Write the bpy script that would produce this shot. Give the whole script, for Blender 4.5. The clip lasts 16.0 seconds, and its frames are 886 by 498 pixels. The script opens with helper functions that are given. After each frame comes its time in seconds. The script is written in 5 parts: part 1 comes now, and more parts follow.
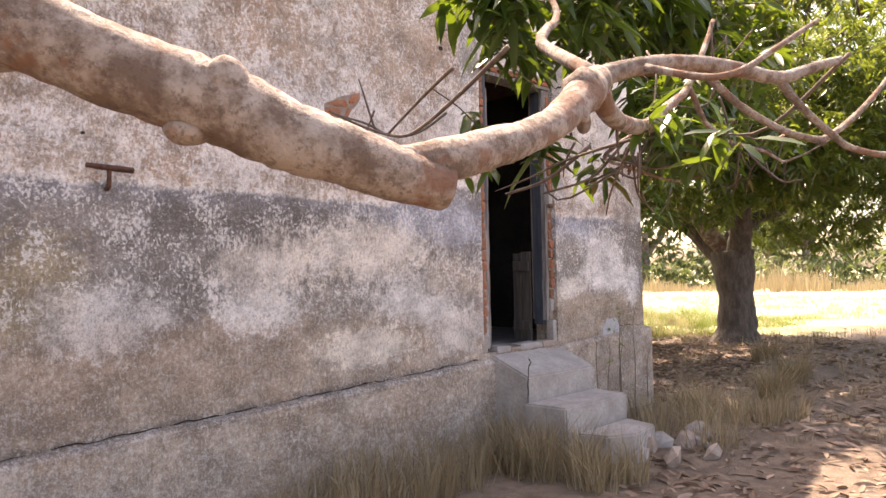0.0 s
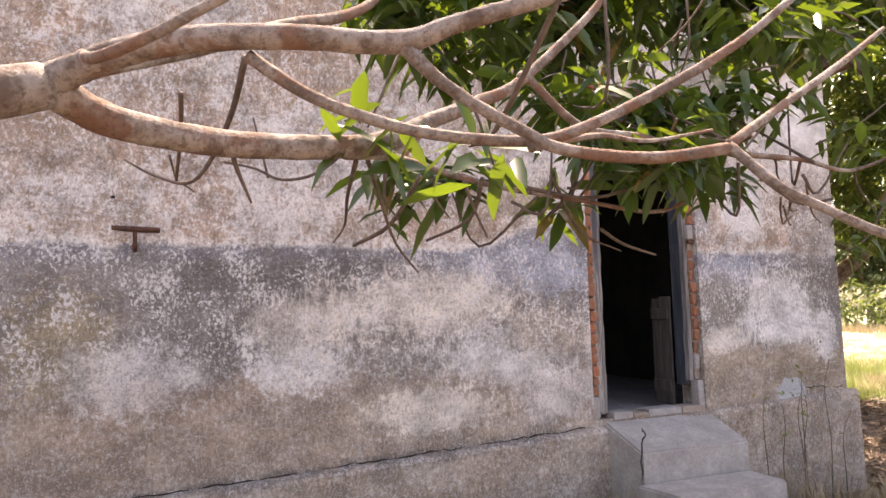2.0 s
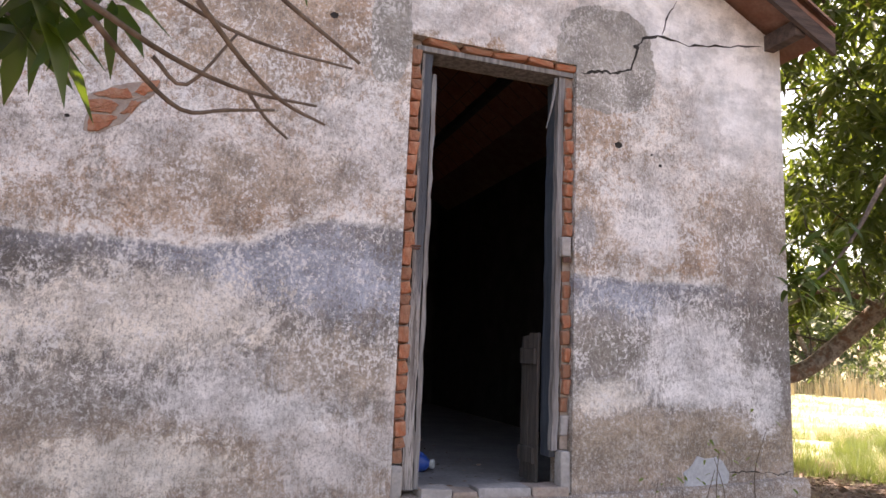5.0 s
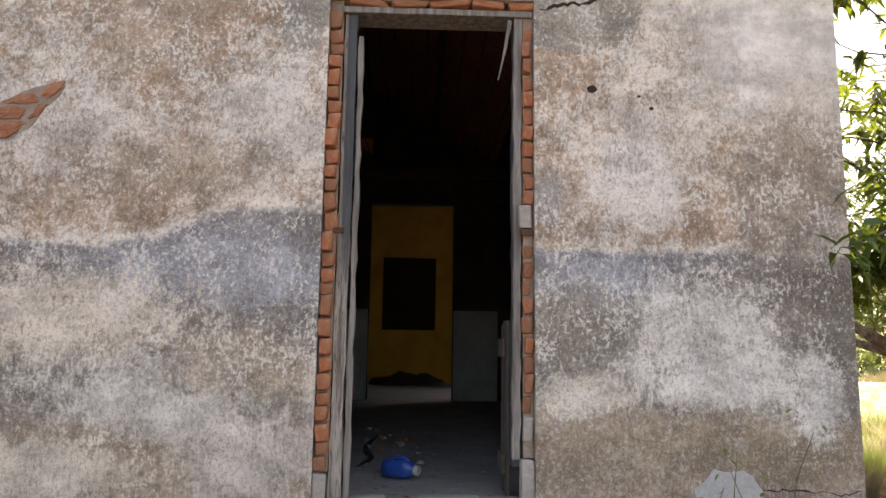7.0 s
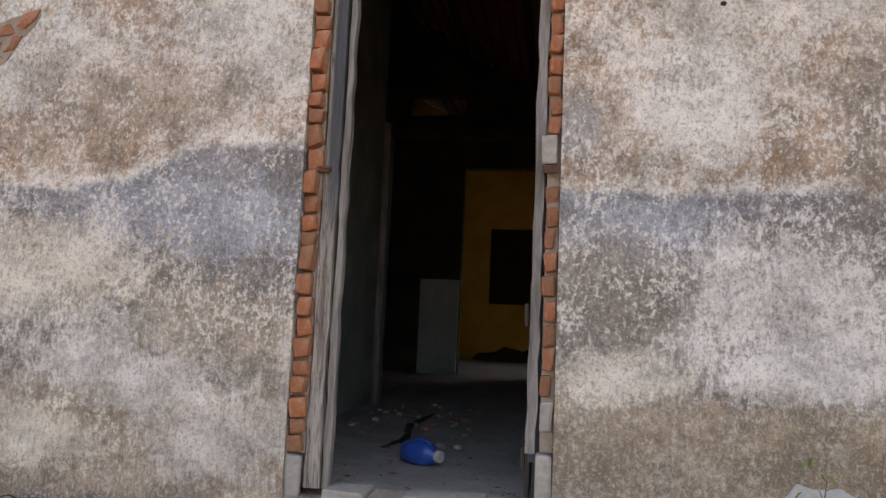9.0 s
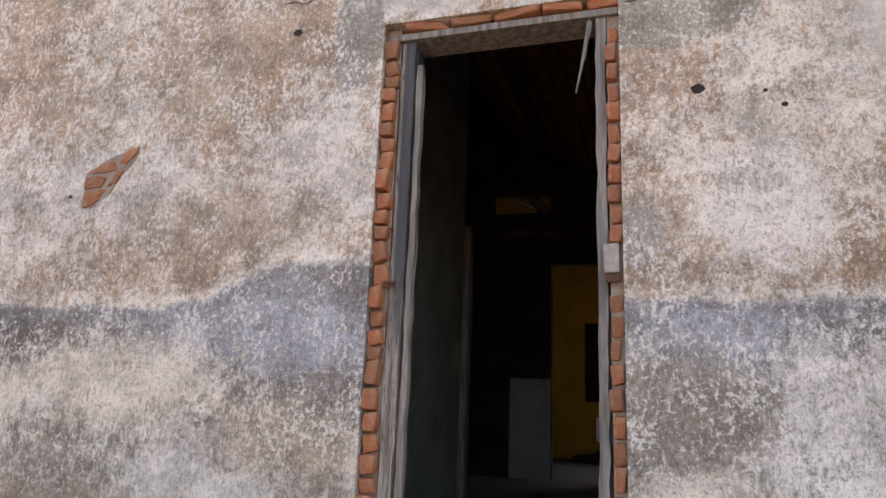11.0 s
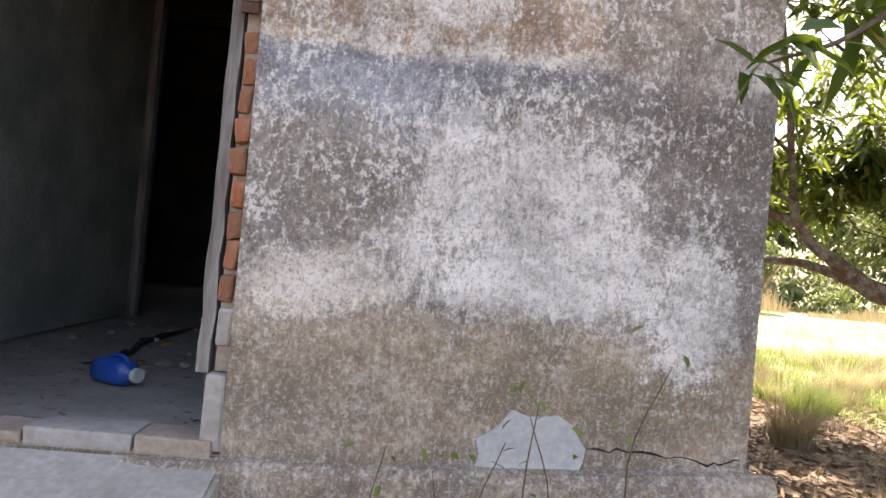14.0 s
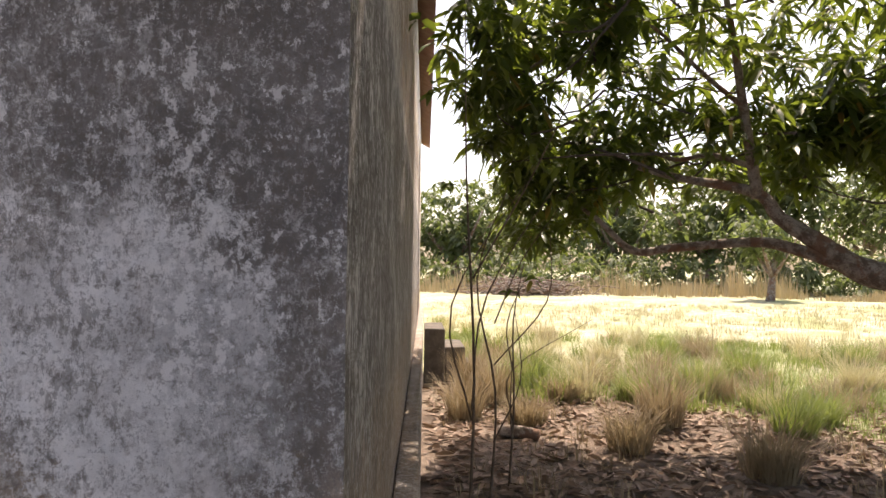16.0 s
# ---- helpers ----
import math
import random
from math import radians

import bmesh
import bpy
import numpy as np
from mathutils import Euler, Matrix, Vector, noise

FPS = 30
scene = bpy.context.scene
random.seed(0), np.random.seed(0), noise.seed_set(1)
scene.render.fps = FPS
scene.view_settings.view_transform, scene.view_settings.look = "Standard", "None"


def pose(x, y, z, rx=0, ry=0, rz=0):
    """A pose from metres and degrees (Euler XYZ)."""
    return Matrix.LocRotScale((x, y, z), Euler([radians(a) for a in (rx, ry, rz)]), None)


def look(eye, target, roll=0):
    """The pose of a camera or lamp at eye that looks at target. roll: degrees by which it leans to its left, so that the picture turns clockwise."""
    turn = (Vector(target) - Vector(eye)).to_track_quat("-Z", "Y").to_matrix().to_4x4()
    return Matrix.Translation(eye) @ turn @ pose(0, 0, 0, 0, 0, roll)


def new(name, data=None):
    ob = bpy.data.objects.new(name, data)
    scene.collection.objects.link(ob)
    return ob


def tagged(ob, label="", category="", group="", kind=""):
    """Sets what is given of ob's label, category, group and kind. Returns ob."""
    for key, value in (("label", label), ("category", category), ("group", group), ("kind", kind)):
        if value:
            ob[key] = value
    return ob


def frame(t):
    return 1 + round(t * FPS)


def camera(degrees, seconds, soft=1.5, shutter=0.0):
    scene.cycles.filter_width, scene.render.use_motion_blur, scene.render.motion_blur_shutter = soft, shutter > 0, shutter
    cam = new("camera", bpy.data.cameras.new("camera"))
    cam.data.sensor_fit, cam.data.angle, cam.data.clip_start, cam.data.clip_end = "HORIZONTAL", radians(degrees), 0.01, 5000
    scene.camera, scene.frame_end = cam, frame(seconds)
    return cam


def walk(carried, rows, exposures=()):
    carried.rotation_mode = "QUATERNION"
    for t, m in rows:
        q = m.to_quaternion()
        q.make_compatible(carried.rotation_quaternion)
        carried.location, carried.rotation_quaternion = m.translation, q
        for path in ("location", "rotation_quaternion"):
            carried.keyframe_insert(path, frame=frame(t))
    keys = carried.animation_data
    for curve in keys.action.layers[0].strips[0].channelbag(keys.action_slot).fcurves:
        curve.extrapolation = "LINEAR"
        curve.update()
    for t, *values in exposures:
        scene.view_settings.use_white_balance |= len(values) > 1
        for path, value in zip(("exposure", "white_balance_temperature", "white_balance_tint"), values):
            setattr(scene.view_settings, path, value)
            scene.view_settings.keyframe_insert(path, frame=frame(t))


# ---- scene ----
cam = camera(65.2, 16.0)
PATH = [
    (0, (-4.243, -3.908, 0.661), (-2.86, -2.466, 0.734), -1.1),
    (0.5, (-3.934, -3.965, 0.652), (-2.675, -2.417, 0.791), 0.3),
    (1, (-3.644, -4.031, 0.707), (-2.618, -2.321, 0.856), 1.3),
    (1.5, (-3.275, -4.121, 0.722), (-2.508, -2.287, 0.941), 1.5),
    (2, (-2.889, -4.131, 0.737), (-2.119, -2.296, 0.935), -1.5),
    (2.5, (-2.523, -3.987, 0.734), (-1.727, -2.164, 0.943), 2.3),
    (3, (-2.219, -3.899, 0.757), (-1.391, -2.092, 0.981), -0.0),
    (3.5, (-1.816, -3.796, 0.798), (-1.067, -1.947, 0.951), 0.5),
    (4, (-1.596, -3.648, 0.874), (-0.9, -1.777, 0.99), 1.2),
    (4.5, (-1.334, -3.485, 0.844), (-0.645, -1.62, 1.067), 0.8),
    (5, (-0.962, -3.439, 0.712), (-0.342, -1.562, 1.013), 2.4),
    (5.2, (-0.796, -3.428, 0.732), (-0.224, -1.525, 0.958), 2.4),
    (7.3, (0.531, -3.171, 0.727), (0.506, -1.191, 1.009), -0.3),
    (7.5, (0.585, -3.137, 0.739), (0.509, -1.153, 0.984), -0.9),
    (8, (0.693, -2.91, 0.718), (0.523, -0.929, 0.932), 1.6),
    (8.2, (0.749, -2.801, 0.694), (0.566, -0.825, 0.944), 2.7),
    (10.3, (1.097, -2.488, 0.688), (0.505, -0.581, 0.802), 1.4),
    (10.5, (1.097, -2.497, 0.711), (0.49, -0.602, 0.914), 2.4),
    (11, (1.083, -2.547, 0.77), (0.488, -0.693, 1.226), 2.3),
    (11.5, (1.068, -2.58, 0.784), (0.496, -0.71, 1.207), 1.7),
    (12, (1.133, -2.54, 0.724), (0.626, -0.626, 1.005), 2.0),
    (12.5, (1.181, -2.476, 0.688), (0.83, -0.511, 0.818), 1.4),
    (13, (1.195, -2.43, 0.662), (0.877, -0.457, 0.72), 2.7),
    (13.5, (1.282, -2.301, 0.635), (1.3, -0.302, 0.692), 3.4),
    (14, (1.431, -1.977, 0.616), (1.531, 0.02, 0.636), 5.3),
    (14.5, (1.713, -1.709, 0.647), (1.975, 0.271, 0.734), 1.1),
    (15, (2.096, -1.422, 0.68), (2.392, 0.554, 0.771), 2.8),
    (15.5, (2.314, -1.103, 0.619), (2.528, 0.885, 0.672), 3.2),
    (16, (2.552, -0.729, 0.651), (2.604, 1.269, 0.706), 0.6),
]
walk(cam, [(t, look(e, g, r)) for t, e, g, r in PATH],
     [(0.0, 2.08, 8600.0, 26.0), (5.0, 2.06, 7900.0, 23.0), (7.5, 1.97, 8800.0, 14.0), (8.2, 1.97, 8800.0, 14.0), (10.5, 2.12, 8350.0, 18.0), (12.5, 2.15, 8500.0, 17.0), (13.5, 2.3, 8100.0, 16.0), (14.5, 2.08, 7800.0, 16.0), (15.0, 1.6, 8000.0, 18.0), (16.0, 1.24, 7600.0, 20.0)])

# ---- light ----
SUN_ELEV, SUN_AZ = 63.0, 26.0          # degrees; azimuth from +y towards +x
world = bpy.data.worlds.new("world")
scene.world = world
world.use_nodes = True
_nt = world.node_tree
_sky = _nt.nodes.new("ShaderNodeTexSky")
_sky.sky_type = 'NISHITA'
_sky.sun_disc = False
_sky.sun_elevation = radians(SUN_ELEV)
_sky.sun_rotation = radians(SUN_AZ)
_sky.dust_density = 3.0
_sky.ozone_density = 0.6
_bg = _nt.nodes["Background"]
_bg.inputs["Strength"].default_value = 0.15
_nt.links.new(_sky.outputs[0], _bg.inputs["Color"])
sun = new("sun", bpy.data.lights.new("sun", 'SUN'))
sun.data.energy = 3.8
sun.data.angle = radians(0.6)
sun.data.color = (1.0, 0.95, 0.86)
_sd = Vector((math.sin(radians(SUN_AZ)) * math.cos(radians(SUN_ELEV)), math.cos(radians(SUN_AZ)) * math.cos(radians(SUN_ELEV)), math.sin(radians(SUN_ELEV))))
sun.matrix_world = look(_sd * 40, (0, 0, 0))

# ---- node helpers ----
class Mat:
    """A procedural material and short ways to add nodes to it."""
    def __init__(self, name, rough=0.85, metal=0.0):
        self.m = bpy.data.materials.new(name)
        self.m.use_nodes = True
        self.nt = self.m.node_tree
        self.b = self.nt.nodes["Principled BSDF"]
        self.b.inputs["Roughness"].default_value = rough
        self.b.inputs["Metallic"].default_value = metal
        self.co = self.nt.nodes.new("ShaderNodeTexCoord").outputs["Object"]

    def node(self, kind, **ins):
        n = self.nt.nodes.new(kind)
        for k, v in ins.items():
            self.put(n.inputs[k.replace("_", " ")], v)
        return n

    def put(self, sock, v):
        if isinstance(v, bpy.types.NodeSocket):
            self.nt.links.new(v, sock)
        elif isinstance(v, tuple) and len(v) == 3 and sock.type == 'RGBA':
            sock.default_value = (*v, 1)
        else:
            sock.default_value = v

    def scaled(self, sx, sy, sz, off=(0, 0, 0)):
        n = self.node("ShaderNodeMapping", Vector=self.co)
        n.inputs["Scale"].default_value = (sx, sy, sz)
        n.inputs["Location"].default_value = off
        return n.outputs[0]

    def noise(self, scale, detail=4.0, rough=0.55, vec=None):
        n = self.node("ShaderNodeTexNoise", Vector=vec or self.co, Scale=float(scale), Detail=float(detail), Roughness=float(rough))
        return n.outputs[0]

    def ramp(self, v, a, b, lo=0.0, hi=1.0):
        n = self.node("ShaderNodeMapRange", Value=v)
        n.interpolation_type = 'SMOOTHSTEP'
        for i, x in zip((1, 2, 3, 4), (a, b, lo, hi)):
            self.put(n.inputs[i], x)
        return n.outputs[0]

    def math(self, op, a, b=0.0):
        n = self.nt.nodes.new("ShaderNodeMath")
        n.operation = op
        self.put(n.inputs[0], a)
        self.put(n.inputs[1], b)
        return n.outputs[0]

    def mix(self, f, a, b, blend='MIX'):
        n = self.nt.nodes.new("ShaderNodeMix")
        n.data_type = 'RGBA'
        n.blend_type = blend
        self.put(n.inputs[0], f)
        self.put(n.inputs[6], a)
        self.put(n.inputs[7], b)
        return n.outputs[2]

    def xyz(self):
        n = self.node("ShaderNodeSeparateXYZ", Vector=self.co)
        return n.outputs

    def colour(self, c):
        self.put(self.b.inputs["Base Color"], c)
        return self

    def bump(self, h, strength=0.3, dist=0.01):
        n = self.node("ShaderNodeBump", Height=h, Strength=strength, Distance=dist)
        self.put(self.b.inputs["Normal"], n.outputs[0])
        return self

    def rnd(self):
        return self.nt.nodes.new("ShaderNodeObjectInfo").outputs["Random"]

    def island(self):
        return self.nt.nodes.new("ShaderNodeNewGeometry").outputs["Random Per Island"]

    def translucent(self, c, f):
        t = self.node("ShaderNodeBsdfTranslucent", Color=c)
        mx = self.node("ShaderNodeMixShader", Fac=f)
        self.nt.links.new(self.b.outputs[0], mx.inputs[1])
        self.nt.links.new(t.outputs[0], mx.inputs[2])
        self.nt.links.new(mx.outputs[0], self.nt.nodes["Material Output"].inputs["Surface"])
        return self


def simple(name, c1, c2, scale=8.0, rough=0.85, bump=0.3, dist=0.01, fine=60.0, stretch=(1, 1, 1), var=None, metal=0.0):
    """Two colours by noise, finer grain over it, and relief."""
    m = Mat(name, rough, metal)
    v = m.scaled(*stretch)
    n = m.noise(scale, 5, 0.6, v)
    f = m.noise(fine, 3, 0.6, v)
    c = m.mix(m.ramp(n, 0.3, 0.7), c1, c2)
    c = m.mix(m.ramp(f, 0.25, 0.75, 0.0, 0.45), c, tuple(x * 0.55 for x in c1))
    if var:
        c = m.mix(m.math('MULTIPLY', m.rnd(), var), c, tuple(x * 0.45 for x in c2))
    m.colour(c)
    m.bump(m.math('ADD', n, m.math('MULTIPLY', f, 0.4)), bump, dist)
    return m.m


def plaster():
    """Limewashed plaster with a blue-grey dado, crusty bleached flakes, dark damp stains and a brown foot."""
    m = Mat("old_plaster", 0.92)
    x, y, z = m.xyz()
    crust = m.noise(15.0, 12, 0.86, m.scaled(1, 1, 0.85))
    crust2 = m.noise(17.0, 12, 0.86, m.scaled(1, 1, 0.8, (7.3, 0, 2.1)))
    drip = m.noise(16.0, 11, 0.84, m.scaled(1.3, 1, 0.42, (1.3, 0, 4.0)))
    cloud = m.noise(3.2, 6, 0.62, m.scaled(1, 1, 1.2, (4, 0, 6)))
    mid = m.noise(1.7, 5, 0.6)
    big = m.noise(0.8, 3, 0.5, m.scaled(1, 1, 1.3, (3, 0, 1)))
    fine = m.noise(55.0, 6, 0.85, m.scaled(1, 1, 0.7))
    grit = m.noise(110.0, 4, 0.75)
    wob = m.math('MULTIPLY', m.math('SUBTRACT', m.noise(4.0, 5, 0.6), 0.5), 0.13)
    wob2 = m.math('MULTIPLY', m.math('SUBTRACT', m.noise(5.0, 9, 0.75, m.scaled(1, 1, 0.6, (7.3, 0, 2.1))), 0.5), 0.7)
    zz = m.math('ADD', z, wob)
    zs = m.math('ADD', z, wob2)

    def soft(cx, cz, rx, rz):
        dx = m.math('DIVIDE', m.math('SUBTRACT', x, cx), rx)
        dz = m.math('DIVIDE', m.math('SUBTRACT', z, cz), rz)
        d = m.math('SQRT', m.math('ADD', m.math('MULTIPLY', dx, dx), m.math('MULTIPLY', dz, dz)))
        return m.math('MAXIMUM', m.math('SUBTRACT', 1.0, d), -1.4)

    def flakes(n, bias, amount=0.13, a=0.50, b=0.53):
        hard = m.ramp(m.math('ADD', n, m.math('MULTIPLY', bias, amount)), a, b)
        wash = m.ramp(m.math('ADD', bias, m.math('MULTIPLY', m.math('SUBTRACT', cloud, 0.5), 2.6)), -0.15, 0.55, 0.0, 0.70)
        return m.math('MAXIMUM', m.math('MULTIPLY', hard, 0.92), wash)

    # upper field: tan plaster under pale limewash
    up = m.mix(m.ramp(mid, 0.36, 0.64), UP_A, UP_B)
    up = m.mix(m.ramp(m.math('ADD', crust, m.math('MULTIPLY', m.math('SUBTRACT', big, 0.5), 0.55)), 0.49, 0.555), up, UP_W)
    up = m.mix(m.math('MULTIPLY', m.ramp(drip, 0.50, 0.62), 0.5), up, (0.60, 0.555, 0.53))
    up = m.mix(m.math('MULTIPLY', m.ramp(crust2, 0.53, 0.62), 0.75), up, (0.22, 0.165, 0.13))
    # dado
    da = m.mix(m.ramp(drip, 0.38, 0.60), DA_D, DA_B)
    da = m.mix(m.math('MULTIPLY', m.ramp(mid, 0.48, 0.60), 0.7), da, (0.30, 0.26, 0.225))
    da = m.mix(m.ramp(crust, 0.53, 0.60), da, DA_W)
    # brown damp foot
    ft = m.mix(m.ramp(mid, 0.36, 0.62), FT_A, FT_B)
    ft = m.mix(m.math('MULTIPLY', m.ramp(crust, 0.54, 0.62), 0.75), ft, (0.50, 0.45, 0.41))
    ft = m.mix(m.math('MULTIPLY', m.ramp(drip, 0.54, 0.66), 0.55), ft, (0.17, 0.14, 0.12))
    c = m.mix(m.ramp(zs, 0.50, 0.30), da, ft)
    for i, (cx, cz, rx, rz, col, f) in enumerate(PATCHES):
        k = flakes((crust, crust2, drip)[i % 3], soft(cx, cz, rx, rz))
        c = m.mix(m.math('MULTIPLY', k, f), c, col)
    rise = m.math('MULTIPLY', m.ramp(x, -1.0, -0.35, 0.0, 0.17), m.ramp(x, 0.35, 0.5, 1.0, 0.0))
    edge = m.math('SUBTRACT', zz, m.math('ADD', 1.19, rise))
    c = m.mix(m.math('MULTIPLY', m.ramp(edge, -0.16, -0.02), m.ramp(drip, 0.62, 0.46, 0.0, 0.65)), c, (0.20, 0.215, 0.265))
    soften = m.math('MULTIPLY', m.ramp(x, 2.0, 2.25), 0.10)
    c = m.mix(m.ramp(edge, m.math('SUBTRACT', -0.008, soften), m.math('ADD', 0.008, soften)), c, up)
    rim = m.math('MULTIPLY', m.ramp(m.math('ABSOLUTE', m.math('SUBTRACT', edge, 0.012)), 0.045, 0.005), m.ramp(crust, 0.44, 0.52))
    c = m.mix(m.math('MULTIPLY', rim, 0.95), c, (0.80, 0.76, 0.71))
    for cx, cz, rx, rz, col, f in UPPER:
        k = flakes(crust2, soft(cx, cz, rx, rz), 0.2)
        c = m.mix(m.math('MULTIPLY', k, f), c, col)
    # dark line where the plinth meets the wall: grime, with its shadow painted in
    led = m.math('SUBTRACT', zz, m.math('SUBTRACT', m.math('MULTIPLY', x, 0.045), 0.045))
    grime_shadow = m.math('MULTIPLY', m.ramp(m.math('ABSOLUTE', led), 0.055, 0.0), m.ramp(crust2, 0.36, 0.5, 0.35, 1.0))
    c = m.mix(m.math('MULTIPLY', grime_shadow, m.ramp(x, 0.0, -0.6, 0.25, 0.85)), c, (0.10, 0.085, 0.075))
    # near-white corner under the eave
    wc = m.math('MULTIPLY', m.ramp(m.math('ADD', x, wob2), 1.55, 2.0), m.ramp(zs, 1.65, 2.3))
    wt = m.math('MULTIPLY', m.ramp(m.math('ADD', x, wob2), 0.95, 1.4), m.ramp(zs, 2.30, 2.6))
    wd = m.math('MULTIPLY', m.ramp(m.math('ADD', x, wob2), -0.3, -0.1), m.ramp(zs, 2.42, 2.46))
    white = m.math('MAXIMUM', m.math('MAXIMUM', wc, wt), m.math('MULTIPLY', wd, 0.6))
    c = m.mix(m.math('MULTIPLY', white, 0.96), c, (0.82, 0.81, 0.80))
    # smooth cement repairs round the lintel
    for cx, cz, rx, rz in CEMENT:
        dx = m.math('POWER', m.math('ABSOLUTE', m.math('DIVIDE', m.math('SUBTRACT', x, cx), rx)), 3.0)
        dz = m.math('POWER', m.math('ABSOLUTE', m.math('DIVIDE', m.math('SUBTRACT', z, cz), rz)), 3.0)
        d = m.math('ADD', m.math('ADD', dx, dz), m.math('MULTIPLY', m.math('SUBTRACT', m.noise(5.0, 4, 0.55), 0.5), 1.6))
        k = m.ramp(d, 1.03, 0.97)
        c = m.mix(k, c, m.mix(m.ramp(mid, 0.3, 0.7), (0.29, 0.27, 0.24), (0.36, 0.335, 0.30)))
    # uneven tone from place to place
    tone = m.ramp(m.noise(3.3, 7, 0.7, m.scaled(1, 1, 1.4, (2, 0, 9))), 0.38, 0.62, 0.68, 1.20)
    tn = m.node("ShaderNodeCombineColor", Red=tone, Green=tone, Blue=tone).outputs[0]
    c = m.mix(1.0, c, tn, 'MULTIPLY')
    worn = m.math('SUBTRACT', 1.0, m.math('MULTIPLY', white, 0.75))
    pit = m.noise(26.0, 9, 0.87, m.scaled(1, 1, 0.8, (5, 0, 5)))
    c = m.mix(m.math('MULTIPLY', m.ramp(pit, 0.525, 0.57, 0.0, 0.42), worn), c, (0.185, 0.15, 0.125))
    c = m.mix(m.ramp(pit, 0.465, 0.42, 0.0, 0.30), c, (0.78, 0.74, 0.70))
    # crisp flecks of old limewash, and dark gaps between them
    fleck = m.noise(46.0, 9, 0.76, m.scaled(1.1, 1, 0.85, (9, 0, 3)))
    thick = m.math('MULTIPLY', m.math('SUBTRACT', m.noise(4.6, 7, 0.68, m.scaled(1, 1, 0.9, (6, 0, 1))), 0.5), 0.55)
    k = m.ramp(m.math('ADD', fleck, thick), 0.535, 0.575, 0.0, 0.78)
    k = m.math('MULTIPLY', k, m.ramp(zs, 0.28, 0.62, 0.3, 1.0))
    c = m.mix(m.math('MULTIPLY', k, worn), c, (0.80, 0.775, 0.75))
    gap = m.ramp(m.math('ADD', m.noise(52.0, 9, 0.78, m.scaled(1.2, 1, 0.7, (2, 0, 8))), thick), 0.445, 0.41, 0.0, 0.58)
    c = m.mix(m.math('MULTIPLY', gap, worn), c, (0.15, 0.125, 0.105))
    # speckle
    c = m.mix(m.math('MULTIPLY', m.ramp(grit, 0.55, 0.62, 0.0, 0.50), worn), c, (0.13, 0.112, 0.10))
    c = m.mix(m.ramp(grit, 0.44, 0.38, 0.0, 0.30), c, (0.80, 0.77, 0.74))
    c = m.mix(m.math('MULTIPLY', m.ramp(fine, 0.535, 0.59, 0.0, 0.50), worn), c, (0.17, 0.14, 0.12))
    c = m.mix(m.ramp(fine, 0.46, 0.40, 0.0, 0.40), c, (0.74, 0.71, 0.68))
    m.colour(c)
    h = m.math('ADD', m.math('MULTIPLY', crust, 1.2), m.math('ADD', m.math('MULTIPLY', fine, 0.35), m.math('MULTIPLY', grit, 0.15)))
    m.bump(h, 0.8, 0.011)
    return m.m


# plaster colours
UP_A, UP_B, UP_W = (0.40, 0.25, 0.155), (0.43, 0.32, 0.235), (0.73, 0.675, 0.62)
DA_D, DA_B, DA_W = (0.135, 0.12, 0.11), (0.30, 0.275, 0.26), (0.77, 0.74, 0.71)
FT_A, FT_B = (0.33, 0.235, 0.17), (0.37, 0.29, 0.225)
CREAM, PALE, DARK, OCHRE, BLUE = (0.80, 0.73, 0.64), (0.80, 0.775, 0.755), (0.11, 0.097, 0.088), (0.36, 0.26, 0.10), (0.37, 0.41, 0.50)
TAN = (0.41, 0.32, 0.24)
# x, z, half width, half height, colour, strength
PATCHES = [
    (-0.6, 1.08, 0.75, 0.22, BLUE, 0.9), (1.35, 1.08, 0.45, 0.16, BLUE, 0.85), (-2.3, 1.0, 0.75, 0.24, DARK, 0.8),
    (-3.4, 1.0, 0.6, 0.25, (0.23, 0.205, 0.19), 0.8), (-2.35, 0.62, 0.45, 0.2, DARK, 0.7), (2.05, 1.08, 0.5, 0.2, DARK, 0.8),
    (-1.2, 0.84, 0.6, 0.22, CREAM, 0.95), (-2.1, 0.48, 0.3, 0.2, PALE, 0.9), (-2.0, 0.72, 0.35, 0.2, CREAM, 0.8),
    (-3.35, 0.62, 0.28, 0.3, OCHRE, 0.6), (1.72, 0.78, 0.36, 0.3, PALE, 0.95), (1.8, 0.57, 0.38, 0.12, PALE, 0.9),
    (1.15, 0.52, 0.28, 0.10, CREAM, 0.85), (-0.75, 0.5, 0.5, 0.2, PALE, 0.75), (2.33, 0.85, 0.17, 0.6, (0.19, 0.17, 0.155), 0.9),
    (1.15, 0.82, 0.26, 0.2, (0.27, 0.235, 0.20), 0.8), (-1.25, 0.16, 0.45, 0.14, CREAM, 0.85), (-0.35, 0.62, 0.35, 0.16, TAN, 0.8),
    (-2.7, 0.2, 0.9, 0.2, FT_A, 0.7), (1.7, 0.33, 0.7, 0.13, TAN, 0.85), (-0.35, 0.22, 0.28, 0.2, PALE, 0.6),
    (2.0, 0.27, 0.55, 0.16, (0.27, 0.20, 0.13), 0.85), (1.2, 0.27, 0.35, 0.14, (0.30, 0.225, 0.155), 0.7), (1.2, 0.78, 0.22, 0.10, (0.20, 0.18, 0.15), 0.75),
    (-3.0, 0.45, 0.35, 0.2, PALE, 0.55), (2.26, 0.52, 0.13, 0.22, PALE, 0.9), (-0.05, 0.35, 0.06, 0.3, (0.6, 0.54, 0.5), 0.9),
]
